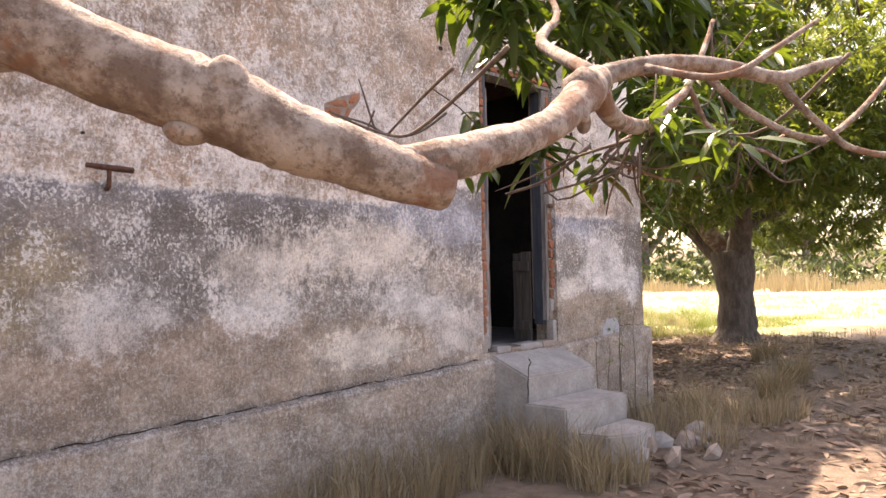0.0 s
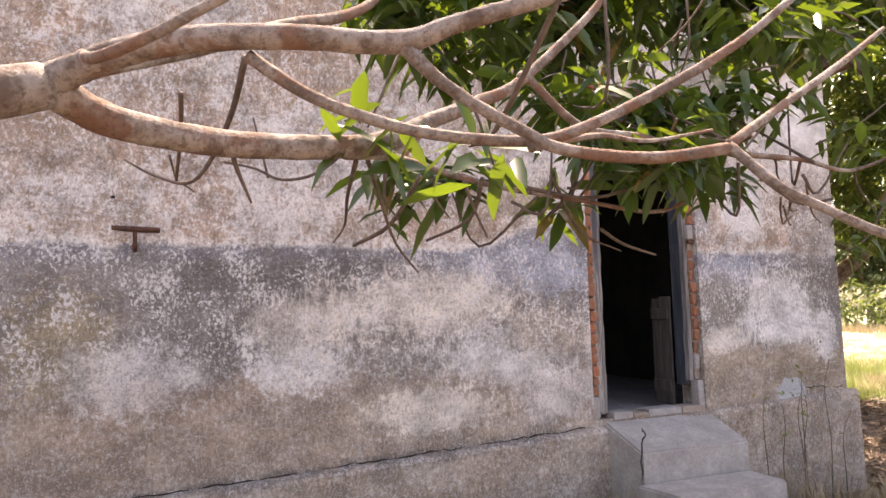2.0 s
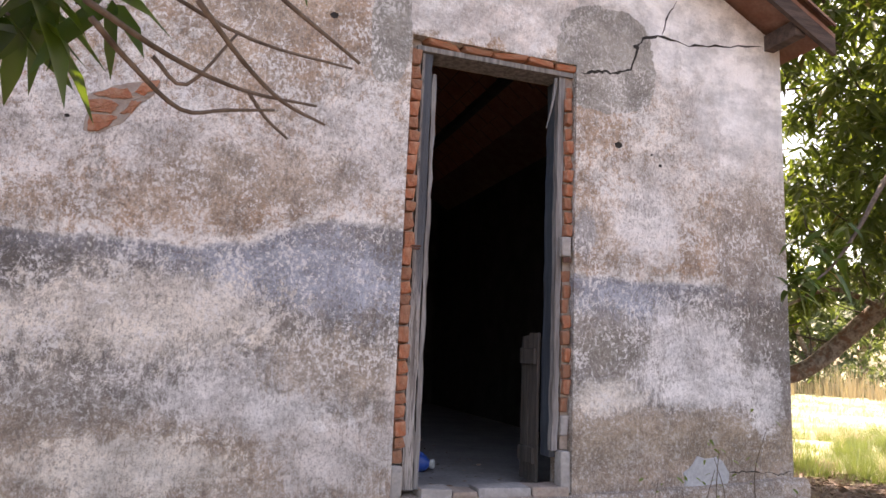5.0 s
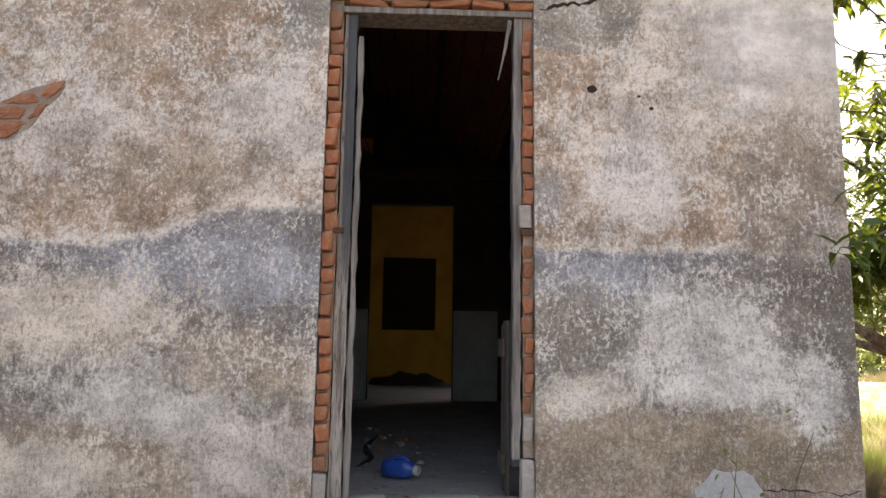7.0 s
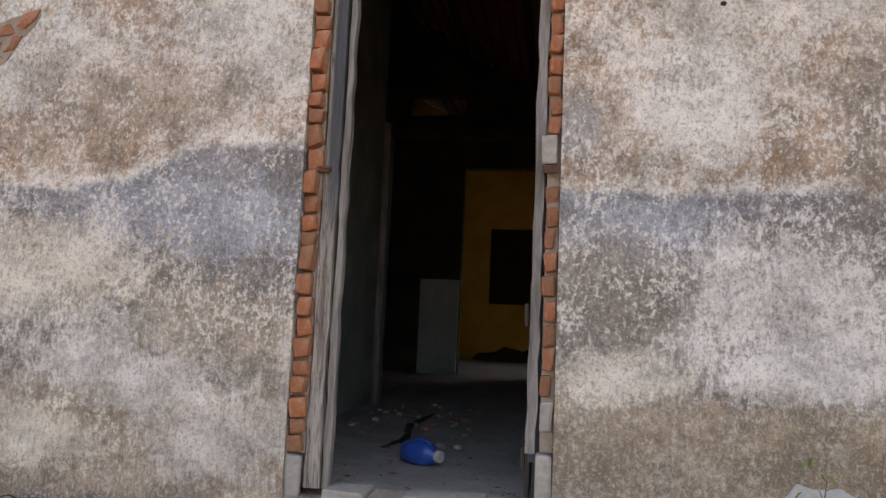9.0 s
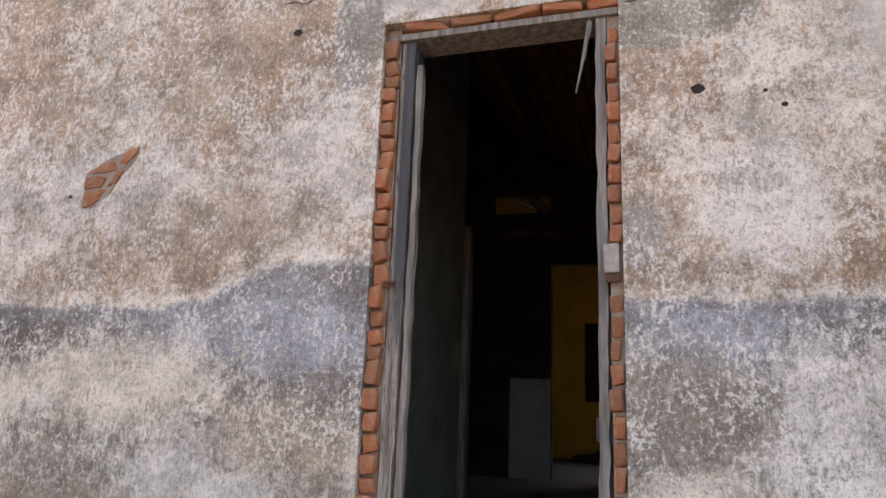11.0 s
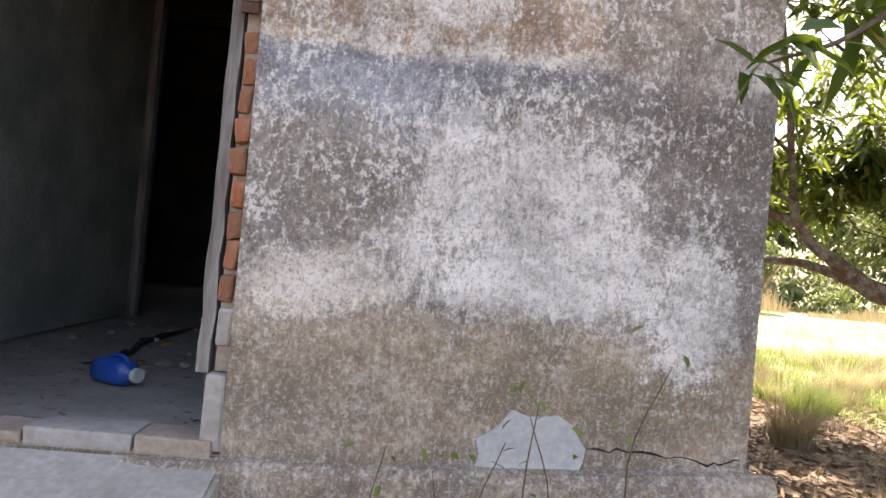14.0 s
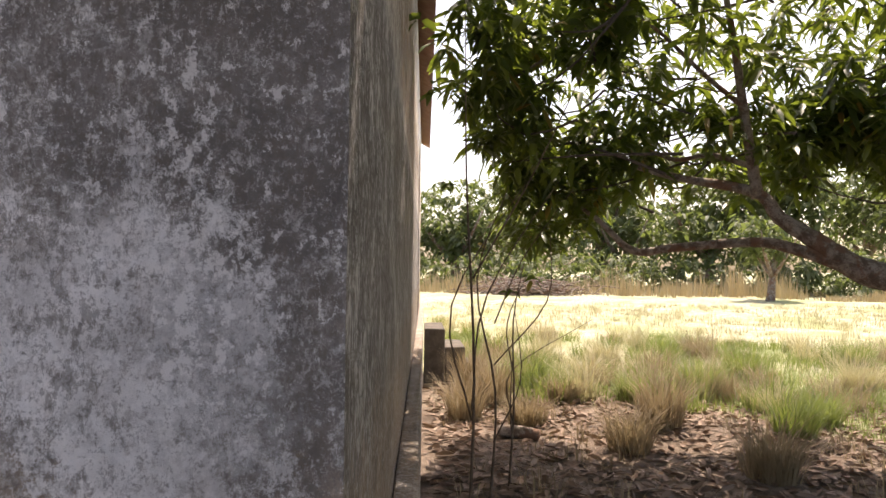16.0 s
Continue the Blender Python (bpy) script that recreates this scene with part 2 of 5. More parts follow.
UPPER = [(2.25, 1.6, 0.3, 0.35, (0.33, 0.25, 0.18), 0.8), (1.45, 1.52, 0.22, 0.22, PALE, 0.85), (2.15, 1.45, 0.25, 0.35, (0.33, 0.26, 0.215), 0.8), (-0.75, 1.55, 0.5, 0.15, TAN, 0.85), (1.02, 1.42, 0.07, 0.14, (0.34, 0.34, 0.345), 0.9)]
CEMENT = [(-0.17, 2.45, 0.11, 0.33), (1.15, 2.50, 0.33, 0.33)]

M_WALL = plaster()
M_BRICK = simple("fired_brick", (0.42, 0.125, 0.055), (0.47, 0.25, 0.155), 22, 0.92, 0.9, 0.02, 70, var=0.75)
M_MORTAR = simple("lime_mortar", (0.28, 0.21, 0.17), (0.38, 0.32, 0.27), 14, 0.95, 0.5)
M_WOOD = simple("grey_weathered_wood", (0.12, 0.108, 0.10), (0.33, 0.31, 0.295), 10, 0.85, 0.7, 0.006, 50, (3, 3, 0.25))
def post_wood():
    """Split grey wood, dark blue-black paint left on the sheltered upper part."""
    m = Mat("post_wood", 0.85)
    x, y, z = m.xyz()
    v = m.scaled(5, 5, 0.25)
    n, f = m.noise(9, 6, 0.7, v), m.noise(45, 4, 0.7, v)
    c = m.mix(m.ramp(n, 0.38, 0.62), (0.19, 0.165, 0.15), (0.44, 0.41, 0.385))
    c = m.mix(m.ramp(f, 0.52, 0.62, 0.0, 0.8), c, (0.05, 0.04, 0.035))
    zp = m.math('ADD', z, m.math('MULTIPLY', m.math('SUBTRACT', n, 0.5), 1.6))
    k = m.math('MULTIPLY', m.ramp(zp, 0.9, 1.4), m.ramp(m.math('ADD', x, m.math('MULTIPLY', n, 0.02)), -0.415, -0.405))
    c = m.mix(m.math('MULTIPLY', k, m.ramp(x, 0.2, 0.1, 0.0, 0.9)), c, (0.05, 0.06, 0.075))
    m.colour(c)
    m.bump(m.math('ADD', n, f), 0.9, 0.008)
    return m.m


M_POST = post_wood()
M_WOODD = simple("dark_painted_wood", (0.035, 0.045, 0.06), (0.075, 0.09, 0.11), 10, 0.6, 0.4, 0.004, 50, (3, 3, 0.3))
# darker copy of the grey wood, its colour standing for indoor shade
M_LEAFWOOD = simple("shaded_door_planks", (0.05, 0.043, 0.037), (0.11, 0.095, 0.085), 10, 0.85, 0.7, 0.006, 50, (3, 3, 0.25))
M_RAFTER = simple("old_rafter_wood", (0.05, 0.033, 0.028), (0.125, 0.085, 0.068), 8, 0.85, 0.6, 0.008, 40, (0.4, 3, 3))
# lighter copy of the tile clay, standing for light caught under the roof
M_TILEIN = simple("lit_tile_underside", (0.42, 0.17, 0.10), (0.52, 0.27, 0.18), 9, 0.9, 0.5, 0.01, 50)
M_TILE = simple("clay_roof_tile", (0.24, 0.10, 0.065), (0.32, 0.19, 0.14), 9, 0.9, 0.5, 0.01, 50, var=0.5)
M_CEM = simple("worn_cement", (0.30, 0.275, 0.255), (0.42, 0.39, 0.365), 5, 0.9, 0.4, 0.01, 45)
M_FLOOR = simple("dusty_cement_floor", (0.25, 0.23, 0.215), (0.36, 0.335, 0.32), 3, 0.85, 0.35, 0.008, 40)
M_PATCH = simple("smooth_grey_cement", (0.40, 0.41, 0.42), (0.48, 0.485, 0.49), 5, 0.85, 0.2, 0.004, 60)
M_INNER = simple("grimy_pale_green_wall", (0.19, 0.215, 0.195), (0.33, 0.355, 0.32), 2.5, 0.9, 0.3, 0.01, 40)
M_YELLOW = simple("yellow_limewash", (0.60, 0.37, 0.06), (0.72, 0.48, 0.11), 3, 0.9, 0.3, 0.01, 40)
M_DADO = simple("pale_dado_paint", (0.45, 0.48, 0.50), (0.55, 0.57, 0.58), 4, 0.85, 0.3, 0.01, 40)
# cement darkened to stand for tree shade on the side steps
M_CEMDIM = simple("shaded_cement", (0.085, 0.072, 0.058), (0.17, 0.145, 0.115), 6, 0.95, 0.5, 0.01, 45)
# wall colour taken near black to stand for the shade of the room
M_DIMWALL = simple("shade_dark_wall", (0.035, 0.032, 0.03), (0.075, 0.07, 0.065), 3, 0.95, 0.3, 0.01, 40)
M_RUST = simple("rusty_iron", (0.05, 0.025, 0.018), (0.16, 0.06, 0.03), 40, 0.8, 0.6, 0.004, 120)
def bark():
    """Pale lichen-blotched bark with reddish-brown scars and fine cracks."""
    m = Mat("mango_bark", 0.9)
    n, k, f = m.noise(16, 7, 0.72), m.noise(6, 5, 0.65), m.noise(90, 5, 0.75)
    c = m.mix(m.ramp(n, 0.40, 0.60), (0.14, 0.098, 0.072), (0.34, 0.285, 0.24))
    c = m.mix(m.math('MULTIPLY', m.ramp(k, 0.52, 0.58), 0.8), c, (0.20, 0.10, 0.06))
    c = m.mix(m.math('MULTIPLY', m.ramp(k, 0.46, 0.38), 0.6), c, (0.40, 0.36, 0.315))
    c = m.mix(m.ramp(f, 0.52, 0.64, 0.0, 0.65), c, (0.09, 0.06, 0.045))
    m.colour(c)
    m.bump(m.math('ADD', n, m.math('MULTIPLY', f, 0.5)), 0.9, 0.012)
    return m.m


M_BARK = bark()
M_TWIG = simple("twig_bark", (0.075, 0.052, 0.038), (0.17, 0.125, 0.095), 30, 0.85, 0.5, 0.004, 90)
M_TRUNK = simple("dark_trunk_bark", (0.075, 0.06, 0.05), (0.17, 0.14, 0.12), 6, 0.95, 1.0, 0.03, 30, (2, 2, 0.6))
M_STEM = simple("dry_stem", (0.10, 0.07, 0.05), (0.20, 0.15, 0.10), 30, 0.9, 0.4, 0.003, 90)
M_BLUE = simple("blue_plastic", (0.012, 0.07, 0.36), (0.018, 0.095, 0.42), 8, 0.35, 0.15, 0.003, 60)
M_CAP = simple("dusty_white_plastic", (0.45, 0.45, 0.43), (0.6, 0.6, 0.58), 30, 0.5, 0.2, 0.002, 90)
# near-black for shadow and dirt in cracks and holes, and the window's dark
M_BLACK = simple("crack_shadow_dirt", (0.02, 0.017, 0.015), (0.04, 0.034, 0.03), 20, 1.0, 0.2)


def leaf_material(name, a, b, t, f=0.35, rough=0.42, old=0.0):
    m = Mat(name, rough)
    r = m.math('FRACT', m.math('ADD', m.island(), m.rnd()))
    c = m.mix(r, a, b)
    if old:
        c = m.mix(m.ramp(m.math('FRACT', m.math('MULTIPLY', r, 7.13)), 1.0 - old, 1.0 - old + 0.02), c, (0.26, 0.15, 0.05))
    m.colour(c)
    tc = m.mix(r, t, tuple(x * 0.65 for x in t))
    return m.translucent(tc, f).m


M_LEAF = leaf_material("mango_leaf", (0.017, 0.044, 0.013), (0.045, 0.088, 0.020), (0.28, 0.42, 0.03), 0.25, 0.32, 0.03)
M_LEAF2 = leaf_material("canopy_leaf", (0.026, 0.055, 0.020), (0.065, 0.105, 0.032), (0.33, 0.43, 0.05), 0.34, 0.40, 0.03)
M_DRY = leaf_material("dry_grass", (0.20, 0.15, 0.085), (0.38, 0.30, 0.19), (0.40, 0.32, 0.18), 0.25, 0.7)
M_GREEN = leaf_material("green_grass", (0.085, 0.14, 0.03), (0.20, 0.235, 0.075), (0.32, 0.39, 0.09), 0.35, 0.6)
M_STRAW = leaf_material("field_grass", (0.40, 0.36, 0.22), (0.58, 0.54, 0.38), (0.50, 0.46, 0.22), 0.3, 0.7)
M_LITTER = leaf_material("fallen_leaves", (0.14, 0.085, 0.055), (0.34, 0.25, 0.19), (0.2, 0.13, 0.07), 0.1, 0.8)
M_REED = leaf_material("dry_reed", (0.36, 0.29, 0.17), (0.50, 0.43, 0.29), (0.4, 0.3, 0.15), 0.25, 0.8)
M_BUSH = leaf_material("scrub_leaf", (0.06, 0.085, 0.035), (0.15, 0.165, 0.08), (0.25, 0.33, 0.08), 0.35, 0.6)


def ground_mat():
    m = Mat("bare_earth_and_grass", 0.95)
    x, y, z = m.xyz()
    n, f, g = m.noise(0.5, 5, 0.6), m.noise(6, 6, 0.7), m.noise(45, 4, 0.7)
    earth = m.mix(m.ramp(f, 0.35, 0.65), (0.11, 0.08, 0.058), (0.21, 0.16, 0.12))
    field = m.mix(m.ramp(f, 0.35, 0.65), (0.34, 0.33, 0.19), (0.52, 0.49, 0.36))
    field = m.mix(m.ramp(n, 0.44, 0.62, 0.0, 0.7), field, (0.22, 0.28, 0.09))
    far = m.math('ADD', m.math('ADD', m.math('MULTIPLY', y, 0.75), m.math('MULTIPLY', x, 0.45)), m.math('MULTIPLY', n, 3.0))
    c = m.mix(m.ramp(far, 7.5, 9.5), earth, field)
    c = m.mix(m.ramp(g, 0.55, 0.75, 0.0, 0.5), c, (0.09, 0.065, 0.045))
    m.colour(c)
    m.bump(m.math('ADD', f, g), 0.8, 0.03)
    return m.m


M_GROUND = ground_mat()


# ---- mesh helpers ----
def part(name, bm, material, parent=None, label=""):
    me = bpy.data.meshes.new(name)
    bm.to_mesh(me)
    bm.free()
    me.materials.append(material)
    ob = new(name, me)
    ob.parent = parent
    if label:
        ob["label"] = label
    return ob


def thing(name, at, label, category, group="", kind=""):
    ob = new(name)
    ob.empty_display_size = 0.05
    ob.location = at
    return tagged(ob, label, category, group, kind)


def sub(parent, world_at):
    """A place in the parent's own frame."""
    return Vector(world_at) - parent.location


def mesh_of(name, verts, faces, material, parent=None, smooth=False, label=""):
    me = bpy.data.meshes.new(name)
    me.from_pydata([tuple(v) for v in verts], [], faces)
    if smooth:
        me.polygons.foreach_set("use_smooth", [True] * len(me.polygons))
    me.materials.append(material)
    ob = new(name, me)
    ob.parent = parent
    if label:
        ob["label"] = label
    return ob


def add_box(bm, x0, x1, y0, y1, z0, z1, bevel=0.0, rough=0.0, rnd=random):
    r = bmesh.ops.create_cube(bm, size=1)
    vs = r["verts"]
    for v in vs:
        v.co = Vector((x0 if v.co.x < 0 else x1, y0 if v.co.y < 0 else y1, z0 if v.co.z < 0 else z1))
        if rough:
            v.co += Vector([rnd.uniform(-rough, rough) for _ in range(3)])
    if bevel:
        es = {e for v in vs for e in v.link_edges}
        bmesh.ops.bevel(bm, geom=list(es), offset=bevel, segments=2, affect='EDGES', profile=0.6)
    return bm


def box(x0, x1, y0, y1, z0, z1, bevel=0.0, rough=0.0):
    return add_box(bmesh.new(), x0, x1, y0, y1, z0, z1, bevel, rough)


def curve_points(pts, n):
    """A smooth line through the points, n places to a stretch."""
    P = [np.array(p, float) for p in pts]
    P = [2 * P[0] - P[1]] + P + [2 * P[-1] - P[-2]]
    out = []
    for i in range(1, len(P) - 2):
        for k in range(n):
            t = k / n
            a, b, c, d = P[i - 1:i + 3]
            out.append(0.5 * (2 * b + (c - a) * t + (2 * a - 5 * b + 4 * c - d) * t * t + (3 * b - a - 3 * c + d) * t ** 3))
    return out + [P[-2]]


def tube(pts, radii, sides=10, n=5, lump=0.0, seed=0):
    """Vertices and faces of a tapered limb through the points."""
    rs = np.random.RandomState(seed)
    P = curve_points(pts, n)
    R = np.interp(np.linspace(0, len(radii) - 1, len(P)), range(len(radii)), radii)
    V, F = [], []
    up = np.array([0.13, 0.21, 0.97])
    for i, p in enumerate(P):
        d = P[min(i + 1, len(P) - 1)] - P[max(i - 1, 0)]
        d /= np.linalg.norm(d) + 1e-9
        s = np.cross(d, up)
        s /= np.linalg.norm(s) + 1e-9
        u = np.cross(s, d)
        for k in range(sides):
            a = 2 * math.pi * k / sides
            r = R[i] * (1 + lump * rs.uniform(-1, 1))
            V.append(p + r * (math.cos(a) * s + math.sin(a) * u))
    m = len(P)
    for i in range(m - 1):
        for k in range(sides):
            k2 = (k + 1) % sides
            F.append((i * sides + k, i * sides + k2, (i + 1) * sides + k2, (i + 1) * sides + k))
    V += [P[0], P[-1]]
    for k in range(sides):
        F.append((len(V) - 2, (k + 1) % sides, k))
        F.append((len(V) - 1, (m - 1) * sides + k, (m - 1) * sides + (k + 1) % sides))
    return V, F


def limb(name, pts, radii, material, parent, sides=10, n=5, lump=0.06, seed=0, label=""):
    o = parent.location if parent else Vector((0, 0, 0))
    V, F = tube(pts, radii, sides, n, lump, seed)
    V = [np.array(v) - np.array(o) for v in V]
    return mesh_of(name, V, F, material, parent, True, label)


def joined_tubes(name, lines, material, parent, sides=5, n=3, kind=""):
    o = np.array(parent.location) if parent else np.zeros(3)
    V, F = [], []
    for i, (pts, radii) in enumerate(lines):
        v, f = tube(pts, radii, sides, n, 0.05, i)
        k = len(V)
        V += [np.array(q) - o for q in v]
        F += [tuple(a + k for a in q) for q in f]
    ob = mesh_of(name, V, F, material, parent, True)
    if kind:
        ob["kind"] = kind
    return ob


def leaf_blades(base, way, length, width, droop, rs):
    """Folded, drooping leaves as arrays of vertices and faces."""
    n = len(base)
    way = way / (np.linalg.norm(way, axis=1, keepdims=True) + 1e-9)
    side = np.cross(way, np.array([0, 0, 1.0]) + rs.normal(0, 0.45, (n, 3)))
    side /= np.linalg.norm(side, axis=1, keepdims=True) + 1e-9
    nor = np.cross(side, way)
    L, W = length[:, None], width[:, None]
    dn = np.array([0, 0, -1.0])
    V = np.empty((n, 8, 3))
    V[:, 0] = base
    for j, (t, w) in enumerate(((0.26, 0.9), (0.70, 0.85))):
        c = base + way * L * t + dn * L * (droop[:, None] * t * t)
        V[:, 1 + 3 * j] = c - side * W * 0.5 * w + nor * W * 0.16
        V[:, 2 + 3 * j] = c
        V[:, 3 + 3 * j] = c + side * W * 0.5 * w + nor * W * 0.16
    V[:, 7] = base + way * L + dn * L * droop[:, None]
    q = np.array([(0, 2, 1, -1), (0, 3, 2, -1), (1, 2, 5, 4), (2, 3, 6, 5), (4, 5, 7, -1), (5, 6, 7, -1)])
    return V, q


def leaves(name, base, way, length, width, droop, material, parent, seed=0, kind="stuff"):
    rs = np.random.RandomState(seed)
    V, q = leaf_blades(base, way, length, width, droop, rs)
    n = len(base)
    F = []
    for i in range(n):
        F += [tuple(int(a) + 8 * i for a in f if a >= 0) for f in q]
    o = np.array(parent.location) if parent else np.zeros(3)
    ob = mesh_of(name, (V.reshape(-1, 3) - o), F, material, parent, True)
    if kind:
        ob["kind"] = kind
    return ob


def rosettes(centres, per, rs, size=0.18, spread=0.9):
    """Leaves round twig tips: places, ways, lengths, widths, droops."""
    n = len(centres)
    b = np.repeat(centres, per, 0) + rs.normal(0, size * 0.22, (n * per, 3))
    a = rs.uniform(0, 2 * math.pi, n * per)
    w = np.stack([np.cos(a), np.sin(a), rs.normal(-0.15, 0.45, n * per)], 1)
    ln = size * rs.uniform(0.6, 1.25, n * per)
    return b, w, ln, ln * rs.uniform(0.23, 0.33, n * per), rs.uniform(0.1, 0.75, n * per)


def grass(name, centres, per, height, spread, material, parent=None, seed=0, width=0.006, lean=0.5, kind="stuff"):
    """Tufts of bent blades."""
    rs = np.random.RandomState(seed)
    c = np.repeat(np.asarray(centres, float), per, 0)
    n = len(c)
    hs = np.repeat(np.broadcast_to(np.asarray(height, float), (len(centres),)), per) * rs.uniform(0.45, 1.1, n)
    sp = np.repeat(np.broadcast_to(np.asarray(spread, float), (len(centres),)), per)
    a, r = rs.uniform(0, 2 * math.pi, n), np.sqrt(rs.uniform(0, 1, n)) * sp
    b = c + np.stack([np.cos(a) * r, np.sin(a) * r, np.zeros(n)], 1)
    a2 = a + rs.normal(0, 0.9, n)
    out = np.stack([np.cos(a2), np.sin(a2), np.zeros(n)], 1)
    le = (rs.uniform(0.15, 1.0, n) * lean * hs)[:, None]
    sd = np.stack([-np.sin(a2), np.cos(a2), np.zeros(n)], 1) * (width * rs.uniform(0.6, 1.3, n))[:, None]
    H = hs[:, None] * np.array([0, 0, 1.0])
    V = np.empty((n, 5, 3))
    V[:, 0], V[:, 1] = b - sd, b + sd
    mpt = b + 0.55 * H + 0.3 * le * out
    V[:, 2], V[:, 3] = mpt - 0.7 * sd, mpt + 0.7 * sd
    V[:, 4] = b + H * 0.95 + le * out
    F = []
    for i in range(n):
        k = 5 * i
        F += [(k, k + 1, k + 3, k + 2), (k + 2, k + 3, k + 4)]
    o = np.array(parent.location) if parent else np.zeros(3)
    ob = mesh_of(name, V.reshape(-1, 3) - o, F, material, parent, True)
    if kind:
        ob["kind"] = kind
    return ob


# ---- ground ----
GZ = -0.75


def gh(x, y):
    """Height of the ground."""
    d = max(0.0, math.hypot(x, y) - 14.0)
    h = GZ + 0.05 * math.sin(0.9 * x + 0.4) * math.sin(0.7 * y + 1.1) + 0.03 * math.sin(2.3 * x + 1.7 * y)
    if -7.5 < x < 2.6 and -0.9 < y < 10:
        h = min(h, GZ)
    return h + 0.002 * d


def build_ground():
    xs = sorted({*np.linspace(-14, 26, 81).tolist(), *np.linspace(-400, 400, 41).tolist()})
    ys = sorted({*np.linspace(-14, 34, 97).tolist(), *np.linspace(-400, 400, 41).tolist()})
    V = [(x, y, gh(x, y)) for y in ys for x in xs]
    w = len(xs)
    F = [(j * w + i, j * w + i + 1, (j + 1) * w + i + 1, (j + 1) * w + i) for j in range(len(ys) - 1) for i in range(w - 1)]
    ob = mesh_of("ground", V, F, M_GROUND, None, True)
    return tagged(ob, "dry brown earth with fallen leaves, running into sunlit straw-coloured grass", "ground", kind="structure")


build_ground()

# ---- house shell ----
XL, XR, YB, TH = -6.9, 2.47, 11.1, 0.25
RX, RZ, SL = -2.2, 5.39, 0.545          # ridge line and slope
OPX0, OPX1, OPZ = -0.047, 0.958, 2.43   # raw opening


def roof_z(x):
    return RZ - SL * abs(x - RX)


def gable(name, y0, y1, material, holes=(), z0=-0.95):
    """A gable wall with openings, as one mesh of butted blocks."""
    bm = bmesh.new()
    cuts = sorted({XL, XR, RX, *[h[0] for h in holes], *[h[1] for h in holes]})
    for a, b in zip(cuts, cuts[1:]):
        mid = 0.5 * (a + b)
        spans, lo = [], z0
        for h in sorted(holes, key=lambda q: q[2]):
            if h[0] < mid < h[1]:
                spans.append((lo, h[2]))
                lo = h[3]
        spans.append((lo, None))
        for lo, hi in spans:
            if hi is not None and hi - lo < 1e-4:
                continue
            za, zb = (hi, hi) if hi is not None else (roof_z(a) - 0.02, roof_z(b) - 0.02)
            vs = [bm.verts.new(p) for p in ((a, y0, lo), (b, y0, lo), (b, y0, zb), (a, y0, za), (a, y1, lo), (b, y1, lo), (b, y1, zb), (a, y1, za))]
            for f in ((0, 1, 2, 3), (5, 4, 7, 6), (4, 0, 3, 7), (1, 5, 6, 2), (3, 2, 6, 7), (4, 5, 1, 0)):
                bm.faces.new([vs[i] for i in f])
    return part(name, bm, material)


wall_front = tagged(gable("wall_front", 0.0, TH, M_WALL, [(OPX0, OPX1, 0.0, OPZ)]),
                    "weathered plaster gable wall with blue-grey dado and bleached stains", "wall", kind="structure")
wall_back = tagged(gable("wall_back", YB, YB + TH, M_YELLOW, [(-0.35, 0.75, 1.05, 2.55)]),
                   "yellow limewashed back wall with a dark window hole", "wall", kind="structure")
# cross wall coloured dark in place of the unlit room's shade
wall_cross = tagged(gable("wall_cross", 6.4, 6.55, M_DIMWALL, [(-0.28, 0.88, 0.0, 2.71), (-1.08, -0.29, 3.43, 3.70)], 0.0),
                    "inner cross wall with an open doorway, coloured dark for the room's shade", "wall", kind="structure")
def side_wall():
    """The eave wall, with the doorway of the back room over the side steps."""
    bm = bmesh.new()
    top = roof_z(XR) - 0.05
    add_box(bm, XR - TH, XR, TH, 7.6, -0.95, top)
    add_box(bm, XR - TH, XR, 8.8, YB, -0.95, top)
    add_box(bm, XR - TH, XR, 7.6, 8.8, 2.2, top)
    add_box(bm, XR - TH, XR, 7.6, 8.8, -0.95, -0.014)
    return part("wall_right", bm, M_WALL)


wall_right = tagged(side_wall(),
                    "stained plaster side wall under the eave", "wall", kind="structure")
wall_left = tagged(part("wall_left", box(XL, XL + TH, TH, YB, -0.95, roof_z(XL) - 0.05), M_WALL),
                   "weathered plaster side wall", "wall", kind="structure")
wall_partition = tagged(part("wall_partition", box(-0.66, -0.52, TH, 3.05, 0.0, 3.9), M_INNER),
                        "stained pale green inner partition wall", "wall", kind="structure")
floor = tagged(part("floor", box(XL + TH, XR - TH, 0.06, YB, -0.3, -0.012), M_FLOOR),
               "dusty cracked grey cement floor", "floor", kind="structure")
# dark sheet added over the side wall's inner face, as painted shade
tagged(part("wall_shade", box(XR - TH - 0.03, XR - TH - 0.003, 0.26, 6.39, 0.0, 2.79), M_DIMWALL), "dark sheet added on the side wall's inner face, for shade", "wall", kind="structure")
tagged(part("wall_dado", box(-0.80, -0.29, 6.36, 6.397, 0.0, 1.22), M_DADO), "pale blue painted dado on the cross wall", "wall", kind="structure")
tagged(part("wall_dado_2", box(0.89, 1.5, 6.36, 6.397, 0.0, 1.22), M_DADO), "pale blue painted dado on the cross wall", "wall", kind="structure")
# black sheet added behind the window hole, blocks daylight and stands for darkness
part("backing", box(-0.349, 0.749, YB + 0.10, YB + 0.15, 1.051, 2.549), M_BLACK, wall_back, "black sheet added to keep the window hole dark")


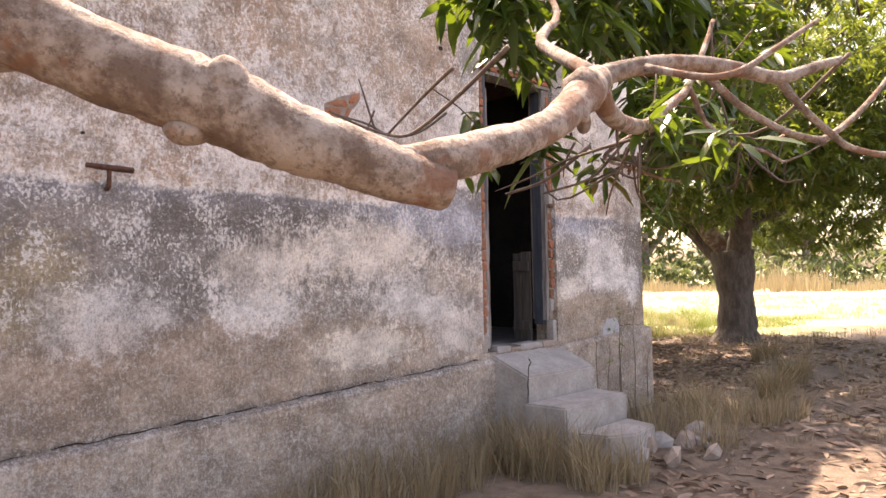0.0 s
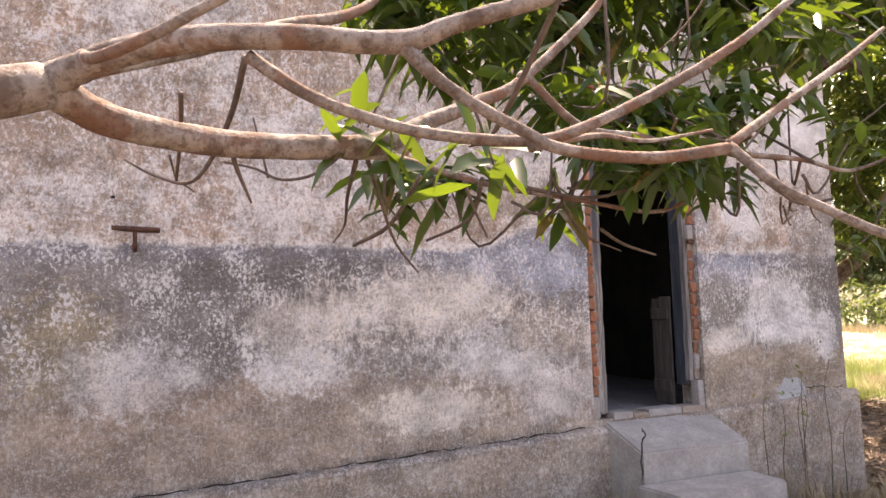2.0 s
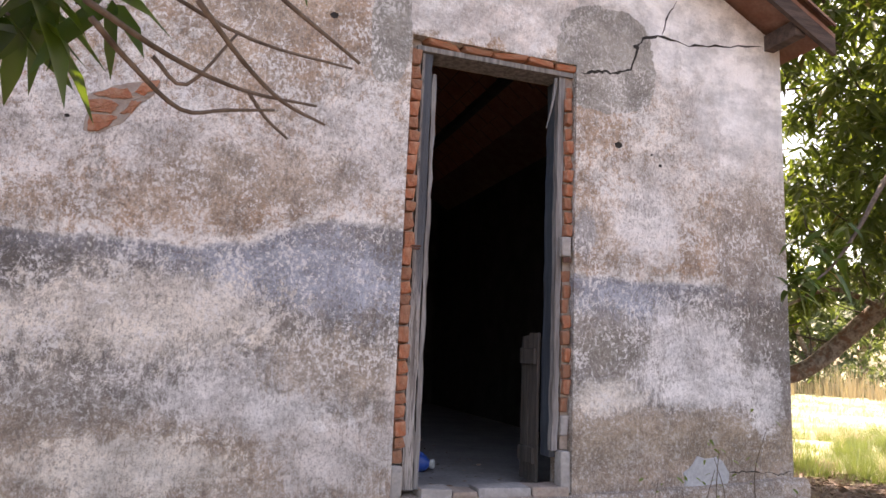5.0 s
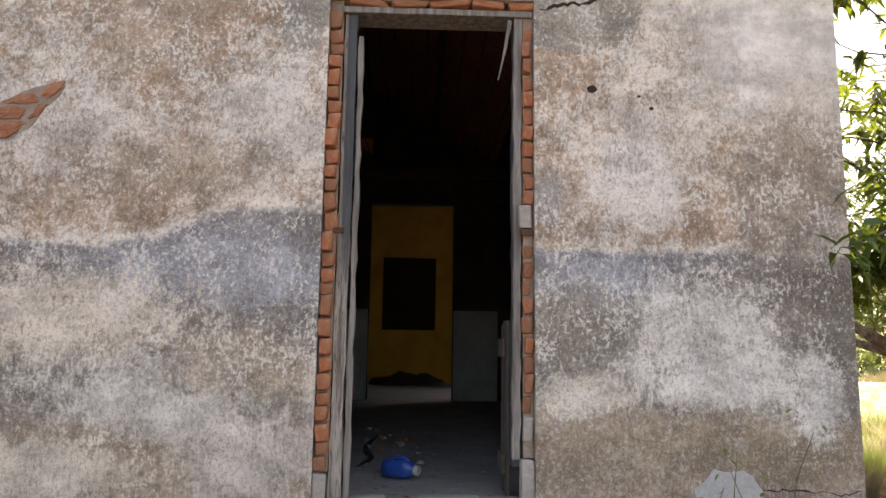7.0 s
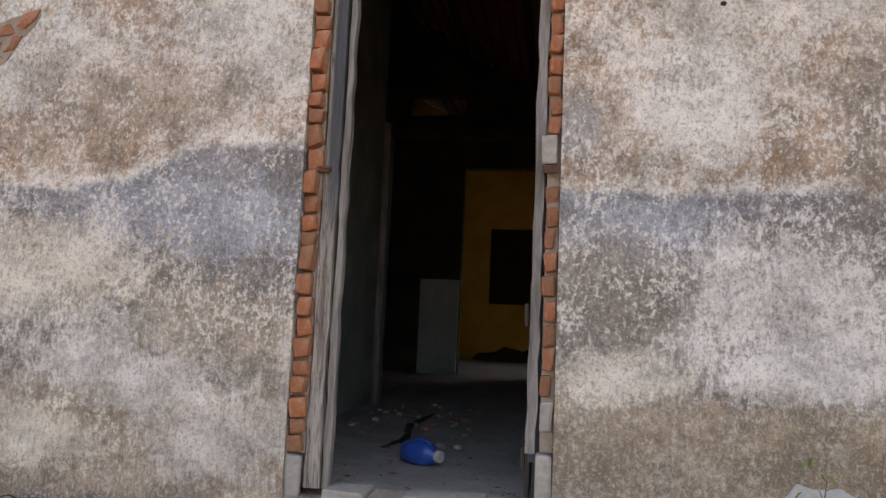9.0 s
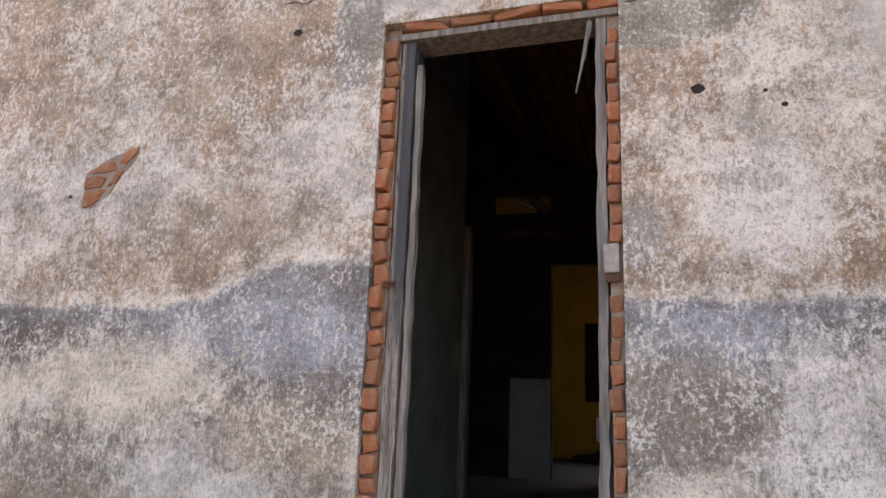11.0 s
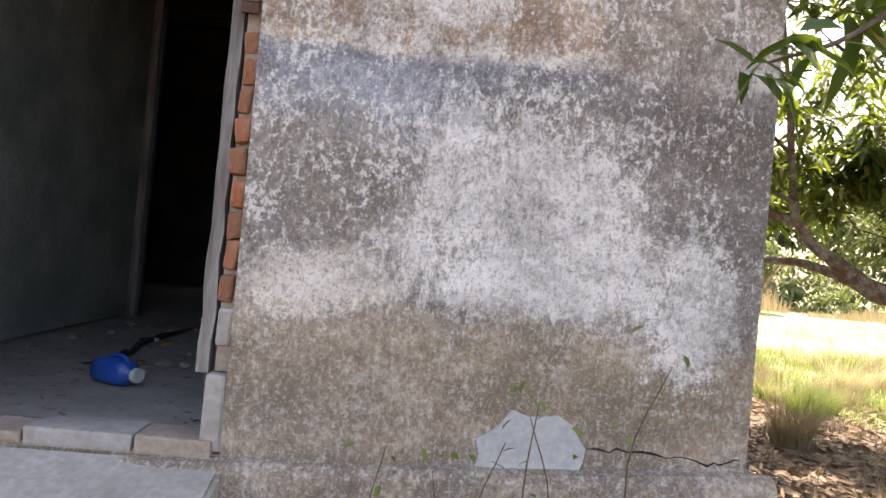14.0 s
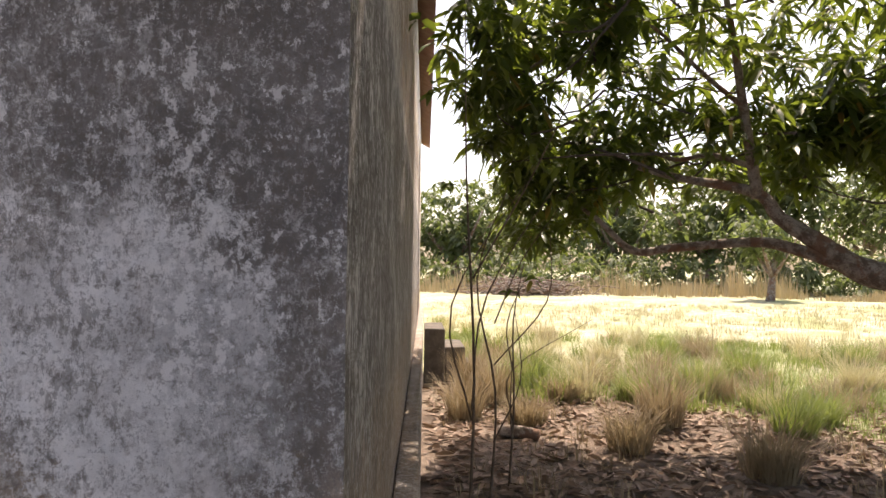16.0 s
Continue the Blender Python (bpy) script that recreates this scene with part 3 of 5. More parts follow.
def plinth():
    """Sloping plinth, a little proud of the wall, with a rounded worn top."""
    bm = bmesh.new()
    rs = random.Random(4)
    n = 60
    prev = None
    for i in range(n + 1):
        x = -6.95 + (XR + 0.07 + 6.95) * i / n
        zt = -0.045 + 0.045 * x + rs.uniform(-0.006, 0.006)
        d = 0.055 + rs.uniform(-0.005, 0.005)
        ring = [bm.verts.new(p) for p in ((x, -d, -0.95), (x, -d, zt - 0.035), (x, -d + 0.018, zt - 0.008), (x, -0.003, zt), (x, -0.003, -0.95))]
        if prev:
            for k in range(4):
                bm.faces.new((prev[k], ring[k], ring[k + 1], prev[k + 1]))
        else:
            bm.faces.new(ring)
        prev = ring
    bm.faces.new(prev[::-1])
    bmesh.ops.recalc_face_normals(bm, faces=bm.faces)
    return part("plinth", bm, M_WALL)


tagged(plinth(), "stained plaster plinth along the foot of the wall", "plinth", kind="structure")
tagged(part("plinth_2", box(XR + 0.003, XR + 0.07, 0.0, YB, -0.95, 0.05, 0.012), M_WALL), "stained plaster plinth along the side wall", "plinth", kind="structure")

# roof
def build_roof():
    roof = thing("roof", (RX, 0, RZ), "clay tile roof on old dark rafters with a wide verge", "roof", kind="structure")
    y0, y1, over = -0.30, YB + 0.5, 0.15
    for s in (1, -1):
        xe = (XR if s > 0 else XL) + s * over
        bm = bmesh.new()
        pts = [(RX, RZ + 0.02), (xe, roof_z(xe) + 0.02), (xe, roof_z(xe) + 0.05), (RX, RZ + 0.05)]
        a = [bm.verts.new((x - RX, y0, z - RZ)) for x, z in pts]
        b = [bm.verts.new((x - RX, y1, z - RZ)) for x, z in pts]
        for k in range(4):
            bm.faces.new((a[k], a[(k + 1) % 4], b[(k + 1) % 4], b[k]))
        bm.faces.new(a[::-1])
        bm.faces.new(b)
        bmesh.ops.recalc_face_normals(bm, faces=bm.faces)
        part("tile_bed", bm, M_TILE, roof)
        # verge board and purlins
        bm = bmesh.new()
        q = [(RX, RZ - 0.09), (xe, roof_z(xe) - 0.09), (xe, roof_z(xe) + 0.018), (RX, RZ + 0.018)]
        a = [bm.verts.new((x - RX, y0, z - RZ)) for x, z in q]
        b = [bm.verts.new((x - RX, y0 + 0.03, z - RZ)) for x, z in q]
        for k in range(4):
            bm.faces.new((a[k], a[(k + 1) % 4], b[(k + 1) % 4], b[k]))
        bm.faces.new(a[::-1])
        bm.faces.new(b)
        bmesh.ops.recalc_face_normals(bm, faces=bm.faces)
        part("verge_board", bm, M_RAFTER, roof)
        for k in range(6):
            x = (RX + (xe - RX) * (0.03 + 0.185 * k)) - s * 0.02
            z = roof_z(x)
            part("purlin", box(x - RX - 0.04, x - RX + 0.04, y0 + 0.04, y1 - 0.05, z - RZ - 0.12, z - RZ - 0.012, 0.008), M_RAFTER, roof)
    return roof


roof = build_roof()


def verge_tiles():
    """Half-pipe clay tiles in two courses along the verge and the first rows of the eave."""
    V, F = [], []
    k = 8
    for j in range(k + 1):
        a = math.pi * j / k
        V.append((0.0, -0.09 * math.cos(a), 0.075 * math.sin(a)))
        V.append((0.42, -0.075 * math.cos(a), 0.06 * math.sin(a)))
    for j in range(k):
        F.append((2 * j, 2 * j + 1, 2 * j + 3, 2 * j + 2))
    n = len(V)
    V += [(x, y * 0.82, z * 0.82 - 0.002) for x, y, z in V]
    F += [tuple(n + i for i in f[::-1]) for f in F]
    for j in range(k):
        F.append((2 * j, 2 * j + 2, n + 2 * j + 2, n + 2 * j))
        F.append((2 * j + 1, n + 2 * j + 1, n + 2 * j + 3, 2 * j + 3))
    me = bpy.data.meshes.new("tile")
    me.from_pydata(V, [], F)
    me.materials.append(M_TILE)
    ang = math.atan(SL)
    rs = random.Random(9)
    xe = XR + 0.15
    for row in range(4):
        for c in range(9):
            x = xe - 0.34 * c - 0.40
            if x < RX + 0.2:
                continue
            ob = new("tile", me)
            ob.parent = roof
            ob.matrix_basis = Matrix.Translation((x - RX, -0.26 + 0.2 * row + rs.uniform(-0.012, 0.012), roof_z(x) - RZ + 0.055)) @ Euler((rs.uniform(-0.04, 0.04), ang + rs.uniform(-0.02, 0.02), 0)).to_matrix().to_4x4()


verge_tiles()

# underside courses of tiles seen through the doorway
def underside():
    V, F = [], []
    rs = random.Random(21)
    for i in range(34):
        for j in range(16):
            x = -0.9 + 0.18 * j - 0.0
            y = 0.6 + 0.28 * i
            if x > XR - 0.4:
                continue
            z = roof_z(x) - 0.035
            w, l, t = 0.075, 0.13, 0.03 + rs.uniform(0, 0.02)
            o = len(V)
            for sx in (-1, 1):
                for sy in (-1, 1):
                    V.append((x + sx * w - RX, y + sy * l, z - SL * sx * w - (t if sx > 0 else 0) - RZ))
            V.append((x - RX, y, z + 0.03 - RZ))
            F += [(o, o + 1, o + 3, o + 2), (o, o + 4, o + 1), (o + 1, o + 4, o + 3), (o + 3, o + 4, o + 2), (o + 2, o + 4, o)]
    ob = mesh_of("tile_undersides", V, F, M_TILEIN, roof)
    ob["kind"] = "stuff"


underside()

# ---- doorway ----
def doorway():
    d = thing("door_frame", (0.46, 0.1, 0.0), "grey weathered wooden door frame with splintered posts in a broken brick opening", "door frame")
    L = lambda x0, x1, y0, y1, z0, z1: (x0 - 0.46, x1 - 0.46, y0 - 0.1, y1 - 0.1, z0, z1)

    def board(name, lab, mat, x0, x1, y0, y1, z0, z1, lean=0.0, seed=0):
        """An upright board with a ragged, uneven outline."""
        bm = bmesh.new()
        rs = random.Random(seed)
        prev = None
        n = 26
        for i in range(n + 1):
            z = z0 + (z1 - z0) * i / n
            e0, e1 = rs.uniform(-0.004, 0.004), rs.uniform(-0.005, 0.005)
            dx = lean * (z - z0) / (z1 - z0)
            ring = [bm.verts.new(p) for p in ((x0 - 0.46 + e0 + dx, y0 - 0.1, z), (x1 - 0.46 + e1 + dx, y0 - 0.1 + rs.uniform(0, 0.004), z), (x1 - 0.46 + e1 + dx, y1 - 0.1, z), (x0 - 0.46 + e0 + dx, y1 - 0.1, z))]
            if prev:
                for k in range(4):
                    bm.faces.new((prev[k], prev[(k + 1) % 4], ring[(k + 1) % 4], ring[k]))
            else:
                bm.faces.new(ring[::-1])
            prev = ring
        bm.faces.new(prev)
        bmesh.ops.recalc_face_normals(bm, faces=bm.faces)
        return part(name, bm, mat, d, lab)

    board("post", "grey split hinge post, dark paint above", M_POST, 0.022, 0.078, 0.05, 0.10, 0.03, 2.355, 0.006, 1)
    board("rebate_board", "dark blue painted rebate board", M_WOODD, 0.030, 0.074, 0.102, 0.17, 0.03, 2.35, 0.006, 2)
    board("door_stop", "grey splintered door stop", M_WOOD, 0.088, 0.112, 0.065, 0.105, 0.03, 2.25, 0.006, 3)
    board("post", "grey split lock post", M_WOOD, 0.858, 0.895, 0.045, 0.09, 0.22, 2.355, 0.006, 4)
    board("rebate_board", "dark rebate board", M_WOODD, 0.865, 0.905, 0.093, 0.20, 0.18, 2.35, 0.006, 5)
    part("head", add_box(bmesh.new(), *L(-0.01, 0.955, 0.03, 0.2, 2.358, 2.39), 0.005), M_WOOD, d, "grey weathered head board")
    # hanging splinter under the head
    V, F = tube([(0.84 - 0.46, -0.06, 2.34), (0.82 - 0.46, -0.07, 2.2), (0.785 - 0.46, -0.06, 2.03)], [0.012, 0.009, 0.003], 5, 3, 0.2, 3)
    mesh_of("splinter", V, F, M_WOOD, d)
    for z, x0, x1 in ((1.272, -0.004, 0.06), (1.258, 0.0, 0.055), (0.262, -0.035, 0.015)):
        part("hinge_strap", box(x0 - 0.46, x1 - 0.46, -0.075, -0.062, z - 0.005, z + 0.005, 0.002), M_RUST, d, "rusty iron fixing")
    part("strike_plate", box(0.895 - 0.46, 0.945 - 0.46, -0.085, -0.07, 1.255, 1.285, 0.003), M_RUST, d, "rusty iron strike plate")
    part("mortar_block", box(0.885 - 0.46, 0.945 - 0.46, -0.088, 0.06, 1.29, 1.40, 0.008, 0.004), M_CEM, d, "grey mortar block in the jamb")
    # sill stones
    rs = random.Random(2)
    x = 0.11
    for w in (0.17, 0.14, 0.30, 0.22):
        part("sill_stone", box(x - 0.46, x + w - 0.008 - 0.46, -0.11, 0.05, -0.012, 0.034 + rs.uniform(-0.008, 0.008), 0.010, 0.006), rs.choice((M_CEM, M_MORTAR, M_FLOOR)), d, "worn cement sill block")
        x += w
    return d


doorway()


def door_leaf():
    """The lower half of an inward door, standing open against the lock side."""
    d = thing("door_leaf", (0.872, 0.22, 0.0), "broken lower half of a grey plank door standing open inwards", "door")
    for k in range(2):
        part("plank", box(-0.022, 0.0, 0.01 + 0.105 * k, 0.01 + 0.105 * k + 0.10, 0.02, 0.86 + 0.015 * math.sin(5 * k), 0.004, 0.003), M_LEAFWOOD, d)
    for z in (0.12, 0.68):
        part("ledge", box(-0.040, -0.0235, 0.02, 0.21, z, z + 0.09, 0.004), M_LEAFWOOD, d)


door_leaf()


def jamb_bricks():
    """Broken brick ends in the jambs and over the head."""
    shapes = []
    for s in range(4):
        bm = box(-0.033, 0.033, -0.05, 0.05, -0.034, 0.034, 0.012, 0.009)
        me = bpy.data.meshes.new("brick")
        bm.to_mesh(me)
        bm.free()
        me.materials.append(M_BRICK)
        shapes.append(me)
    rs = random.Random(7)

    def put(x, y, z, sx=1.0, sz=1.0, r=0.0):
        ob = new("brick", rs.choice(shapes))
        ob.parent = wall_front
        ob.matrix_basis = Matrix.Translation((x, y, z)) @ Euler((rs.uniform(-0.10, 0.10), rs.uniform(-0.10, 0.10) + r, rs.uniform(-0.16, 0.16))).to_matrix().to_4x4() @ Matrix.Diagonal((sx, 1, sz, 1))

    z = 0.16
    while z < 2.30:
        h = rs.uniform(0.055, 0.10)
        put(-0.014 + rs.uniform(-0.005, 0.004), 0.058 + rs.uniform(-0.004, 0.012), z + h / 2, rs.uniform(0.88, 1.0), h / 0.071)
        z += h + 0.004
    z = 0.42
    while z < 2.30:
        h = rs.uniform(0.070, 0.09)
        if not 1.24 < z + h / 2 < 1.42:
            put(0.930 + rs.uniform(-0.008, 0.006), 0.072 + rs.uniform(-0.004, 0.024), z + h / 2, rs.uniform(0.6, 0.85), h / 0.072)
        z += h + 0.006
    x = 0.03
    while x < 0.92:
        w = rs.uniform(0.16, 0.23)
        put(x + w / 2, 0.060, 2.412, w / 0.069, 0.55)
        x += w + 0.008
    # crumbly jamb fill behind the bricks
    part("jamb_fill", box(OPX0 + 0.001, 0.018, 0.052, TH, 0.157, OPZ - 0.001, 0.004), M_MORTAR, wall_front)
    part("jamb_fill", box(0.908, OPX1 - 0.001, 0.05, TH, 0.225, OPZ - 0.001, 0.004), M_MORTAR, wall_front)
    part("jamb_fill", box(0.04, 0.901, 0.105, TH, 2.394, OPZ - 0.001, 0.004), M_MORTAR, wall_front)
    part("jamb_foot", box(OPX0 + 0.003, 0.018, 0.012, 0.05, 0.001, 0.155, 0.012, 0.006), M_CEM, wall_front)
    part("jamb_foot", box(0.895, OPX1 - 0.002, 0.004, 0.088, 0.001, 0.22, 0.012, 0.006), M_CEM, wall_front)
    part("jamb_foot", box(0.905, OPX1 - 0.004, 0.03, 0.088, 0.30, 0.41, 0.012, 0.006), M_CEM, wall_front)


jamb_bricks()


def steps():
    """Broken cement steps up to the door."""
    st = thing("steps", (0.46, -0.4, GZ), "cracked cement doorsteps, broken and overgrown at the foot", "steps")
    o = st.location

    def slab(name, outline, z0, z1, lab, seed, slope=0.0):
        bm = bmesh.new()
        bot = [bm.verts.new((x - o.x, y - o.y, z0 - o.z)) for x, y in outline]
        top = [bm.verts.new((x - o.x, y - o.y, z1 + slope * y - o.z)) for x, y in outline]
        n = len(outline)
        bm.faces.new(top)
        bm.faces.new(bot[::-1])
        for k in range(n):
            bm.faces.new((bot[k], bot[(k + 1) % n], top[(k + 1) % n], top[k]))
        bmesh.ops.recalc_face_normals(bm, faces=bm.faces)
        bmesh.ops.bevel(bm, geom=[e for e in bm.edges], offset=0.014, segments=2, affect='EDGES')
        return part(name, bm, M_CEM, st, lab)

    slab("landing", [(0.03, 0.0), (0.98, 0.0), (0.955, -0.39), (0.035, -0.385)], -0.9, -0.012, "sloping cement landing", 1, 0.40)
    slab("step", [(-0.02, -0.392), (0.93, -0.398), (0.90, -0.74), (0.02, -0.76)], -0.9, -0.36, "", 2)
    slab("step", [(0.12, -0.765), (0.86, -0.76), (0.80, -1.05), (0.42, -1.12), (0.2, -1.0)], -0.9, -0.56, "broken lowest step", 3)
    return st


steps()


def rubble():
    rs = random.Random(12)
    for i in range(16):
        x, y = rs.uniform(0.35, 1.35), rs.uniform(-1.55, -0.85)
        s = rs.uniform(0.05, 0.15)
        bm = bmesh.new()
        bmesh.ops.create_icosphere(bm, subdivisions=1, radius=s)
        for v in bm.verts:
            v.co *= rs.uniform(0.65, 1.1)
            v.co.z *= 0.5
        ob = part("rubble_stone", bm, rs.choice((M_CEM, M_MORTAR)))
        ob.location = (x, y, gh(x, y) + 0.25 * s)
        ob.rotation_euler = (rs.uniform(0, 6), rs.uniform(0, 6), rs.uniform(0, 6))
        tagged(ob, "broken lump of cement rubble by the doorstep", "rubble", "rubble by the steps")


rubble()

# ---- wall details ----
def brick_hole():
    """A place where the plaster has fallen from three brick courses."""
    h = thing("exposed_bricks", (-1.42, 0.0, 1.80), "orange bricks laid bare where plaster has fallen from the wall", "brick patch")
    rs = random.Random(14)

    def slab(name, outline, y0, y1, mat):
        """A broken face: a ragged outline with a worn rim."""
        bm = bmesh.new()
        pts = []
        for (xa, za), (xb, zb) in zip(outline, outline[1:] + outline[:1]):
            for k in range(4):
                t = k / 4
                pts.append((xa + (xb - xa) * t + rs.uniform(-0.005, 0.005), za + (zb - za) * t + rs.uniform(-0.005, 0.005)))
        f = [bm.verts.new((x, y0 + rs.uniform(-0.003, 0.003), z)) for x, z in pts]
        b = [bm.verts.new((x * 1.04, y1, z * 1.04)) for x, z in pts]
        n = len(pts)
        mid = bm.verts.new((sum(x for x, _ in pts) / n, y0 - 0.004, sum(z for _, z in pts) / n))
        for k in range(n):
            bm.faces.new((mid, f[k], f[(k + 1) % n]))
            bm.faces.new((f[k], b[k], b[(k + 1) % n], f[(k + 1) % n]))
        bmesh.ops.recalc_face_normals(bm, faces=bm.faces)
        part(name, bm, mat, h)

    slab("brick", [(-0.14, 0.035), (-0.07, 0.075), (0.0, 0.085), (0.03, 0.045), (-0.04, 0.03)], -0.010, 0.006, M_BRICK)
    slab("brick", [(0.03, 0.075), (0.06, 0.125), (0.13, 0.15), (0.125, 0.115), (0.075, 0.065)], -0.010, 0.006, M_BRICK)
    slab("brick", [(-0.155, -0.045), (-0.155, 0.01), (-0.06, 0.02), (-0.03, 0.0), (-0.055, -0.045)], -0.011, 0.006, M_BRICK)
    slab("brick", [(-0.02, -0.04), (0.02, 0.03), (0.06, 0.03), (0.03, -0.03)], -0.009, 0.006, M_BRICK)
    slab("brick", [(-0.15, -0.135), (-0.15, -0.06), (-0.03, -0.055), (-0.05, -0.09), (-0.11, -0.14)], -0.008, 0.006, M_BRICK)
    slab("hollow", [(-0.16, -0.14), (-0.165, 0.03), (-0.06, 0.09), (0.06, 0.13), (0.135, 0.155), (0.13, 0.10), (0.06, 0.02), (0.0, -0.07), (-0.10, -0.15)], -0.0025, 0.004, M_MORTAR)


brick_hole()


def iron_bracket():
    b = thing("iron_bracket", (-2.985, 0.0, 1.21), "small rusty iron T-bracket set in the wall", "bracket")
    V, F = tube([(-0.115, -0.05, 0.055), (0.0, -0.052, 0.05), (0.125, -0.05, 0.045)], [0.014, 0.017, 0.016], 8, 2, 0.15, 1)
    mesh_of("bar", V, F, M_RUST, b, True)
    V, F = tube([(0.0, 0.01, -0.06), (0.0, -0.045, -0.05), (0.0, -0.05, 0.045)], [0.012, 0.013, 0.012], 8, 2, 0.15, 2)
    mesh_of("stem", V, F, M_RUST, b, True)


iron_bracket()


def crack(pts, w=0.006, seed=0, y=-0.0015):
    """A dark open crack in the plaster, as a jagged sliver."""
    rs = random.Random(seed)
    P = []
    for (x0, z0), (x1, z1) in zip(pts, pts[1:]):
        for k in range(5):
            t = k / 5
            P.append((x0 + (x1 - x0) * t + rs.uniform(-0.008, 0.008), z0 + (z1 - z0) * t + rs.uniform(-0.008, 0.008)))
    P.append(pts[-1])
    V, F = [], []
    for i, (x, z) in enumerate(P):
        a, b = P[max(0, i - 1)], P[min(len(P) - 1, i + 1)]
        dx, dz = b[0] - a[0], b[1] - a[1]
        l = math.hypot(dx, dz) + 1e-9
        h = w * rs.uniform(0.25, 1.0) * (0.3 if i in (0, len(P) - 1) else 1)
        V += [(x - dz / l * h, y, z + dx / l * h), (x + dz / l * h, y, z - dx / l * h), (x, y + 0.02, z)]
    for i in range(len(P) - 1):
        a, b = 3 * i, 3 * i + 3
        F += [(a, b, b + 1, a + 1)]
    return mesh_of("crack", V, F, M_BLACK, wall_front)


crack([(0.99, 2.38), (1.1, 2.42), (1.2, 2.42), (1.33, 2.47), (1.37, 2.62), (1.41, 2.68), (1.52, 2.72), (1.75, 2.70), (2.0, 2.74), (2.32, 2.80)], 0.011, 1)
crack([(1.55, 2.72), (1.58, 2.85), (1.66, 2.98)], 0.007, 2)
crack([(2.0, 0.10), (2.15, 0.105), (2.35, 0.085), (2.45, 0.10)], 0.004, 3)
crack([(-0.6, 2.62), (-0.45, 2.60), (-0.32, 2.64), (-0.25, 2.63)], 0.004, 4)
crack([(-3.98, 0.75), (-3.92, 0.55), (-3.95, 0.30), (-4.05, 0.05)], 0.006, 5)
crack([(0.04, -0.01), (0.07, -0.05), (0.03, -0.10), (0.025, -0.40)], 0.008, 6, -0.393)


# dark slivers along the plinth top, painted for its shadow and dirt
for i, (xa, xb) in enumerate(((-4.9, -3.35), (-3.25, -2.1), (-1.95, -1.05), (-0.95, -0.12))):
    crack([(xa + (xb - xa) * k / 4, 0.045 * (xa + (xb - xa) * k / 4) - 0.038) for k in range(5)], 0.0065, 70 + i, -0.0045)


def ragged_disc(name, x, z, rx, rz, mat, lab, seed, thick=0.006):
    bm = bmesh.new()
    rs = random.Random(seed)
    n = 22
    k = [1 + rs.uniform(-0.12, 0.12) for _ in range(n)]
    f = [bm.verts.new((rx * k[i] * math.cos(2 * math.pi * i / n), -thick, rz * k[i] * math.sin(2 * math.pi * i / n))) for i in range(n)]
    b = [bm.verts.new((v.co.x * 1.03, 0.004, v.co.z * 1.03)) for v in f]
    bm.faces.new(f)
    for i in range(n):
        bm.faces.new((f[i], b[i], b[(i + 1) % n], f[(i + 1) % n]))
    bmesh.ops.recalc_face_normals(bm, faces=bm.faces)
    ob = part(name, bm, mat)
    ob.location = (x, 0, z)
    return tagged(ob, lab, "plaster patch")


ragged_disc("cement_patch", 1.84, 0.06, 0.155, 0.135, M_PATCH, "smooth grey cement repair near the foot of the wall", 3)
rs0 = random.Random(31)
for hx, hz, hr in ((1.24, 1.98, 0.025), (1.53, 1.89, 0.012), (1.47, 1.95, 0.009), (1.85, 0.02, 0.03), (-0.48, 2.45, 0.022), (1.36, 2.62, 0.018), (-3.1, 1.44, 0.012), (-1.66, 1.72, 0.011)):
    ob = ragged_disc("wall_hole", hx, hz, hr, hr * 0.75, M_BLACK, "small dark hole knocked in the plaster", int(hx * 10) + 50, 0.002)

# ---- inside ----
def bottle():
    b = thing("plastic_jug", (0.33, 0.84, 0.0), "blue plastic jug with a white cap lying on the floor", "jug")
    bm = bmesh.new()
    prof = [(-0.115, 0.045), (-0.11, 0.058), (-0.05, 0.062), (0.04, 0.062), (0.075, 0.052), (0.095, 0.028), (0.11, 0.026)]
    rings = []
    for x, r in prof:
        ring = []
        for k in range(20):
            a = 2 * math.pi * k / 20
            c, s = math.cos(a), math.sin(a)
            e = 0.72
            ring.append(bm.verts.new((x, r * 1.05 * abs(c) ** e * (1 if c > 0 else -1), 0.062 + r * abs(s) ** e * (1 if s > 0 else -1))))
        rings.append(ring)
    for p, q in zip(rings, rings[1:]):
        for k in range(20):
            bm.faces.new((p[k], p[(k + 1) % 20], q[(k + 1) % 20], q[k]))
    bm.faces.new(rings[0][::-1])
    bm.faces.new(rings[-1])
    bmesh.ops.recalc_face_normals(bm, faces=bm.faces)
    body = part("jug_body", bm, M_BLUE, b)
    for f in body.data.polygons:
        f.use_smooth = True
    bm = bmesh.new()
    bmesh.ops.create_cone(bm, cap_ends=True, segments=24, radius1=0.034, radius2=0.032, depth=0.034)
    bmesh.ops.bevel(bm, geom=[e for e in bm.edges if abs(e.verts[0].co.z - e.verts[1].co.z) < 1e-5], offset=0.004, segments=2, affect='EDGES')
    cap = part("cap", bm, M_CAP, b, "dusty white screw cap")
    cap.matrix_basis = pose(0.122, 0, 0.06, 0, 90, 0)
    V, F = tube([(-0.05, 0, 0.118), (-0.03, 0, 0.135), (0.03, 0, 0.132), (0.06, 0, 0.11)], [0.012, 0.011, 0.011, 0.012], 8, 3, 0, 0)
    mesh_of("grip", V, F, M_BLUE, b, True)
    b.rotation_euler = (0, 0, radians(-28))
    b.scale = (0.86, 0.86, 0.86)
    b.location.z = -0.012


bottle()


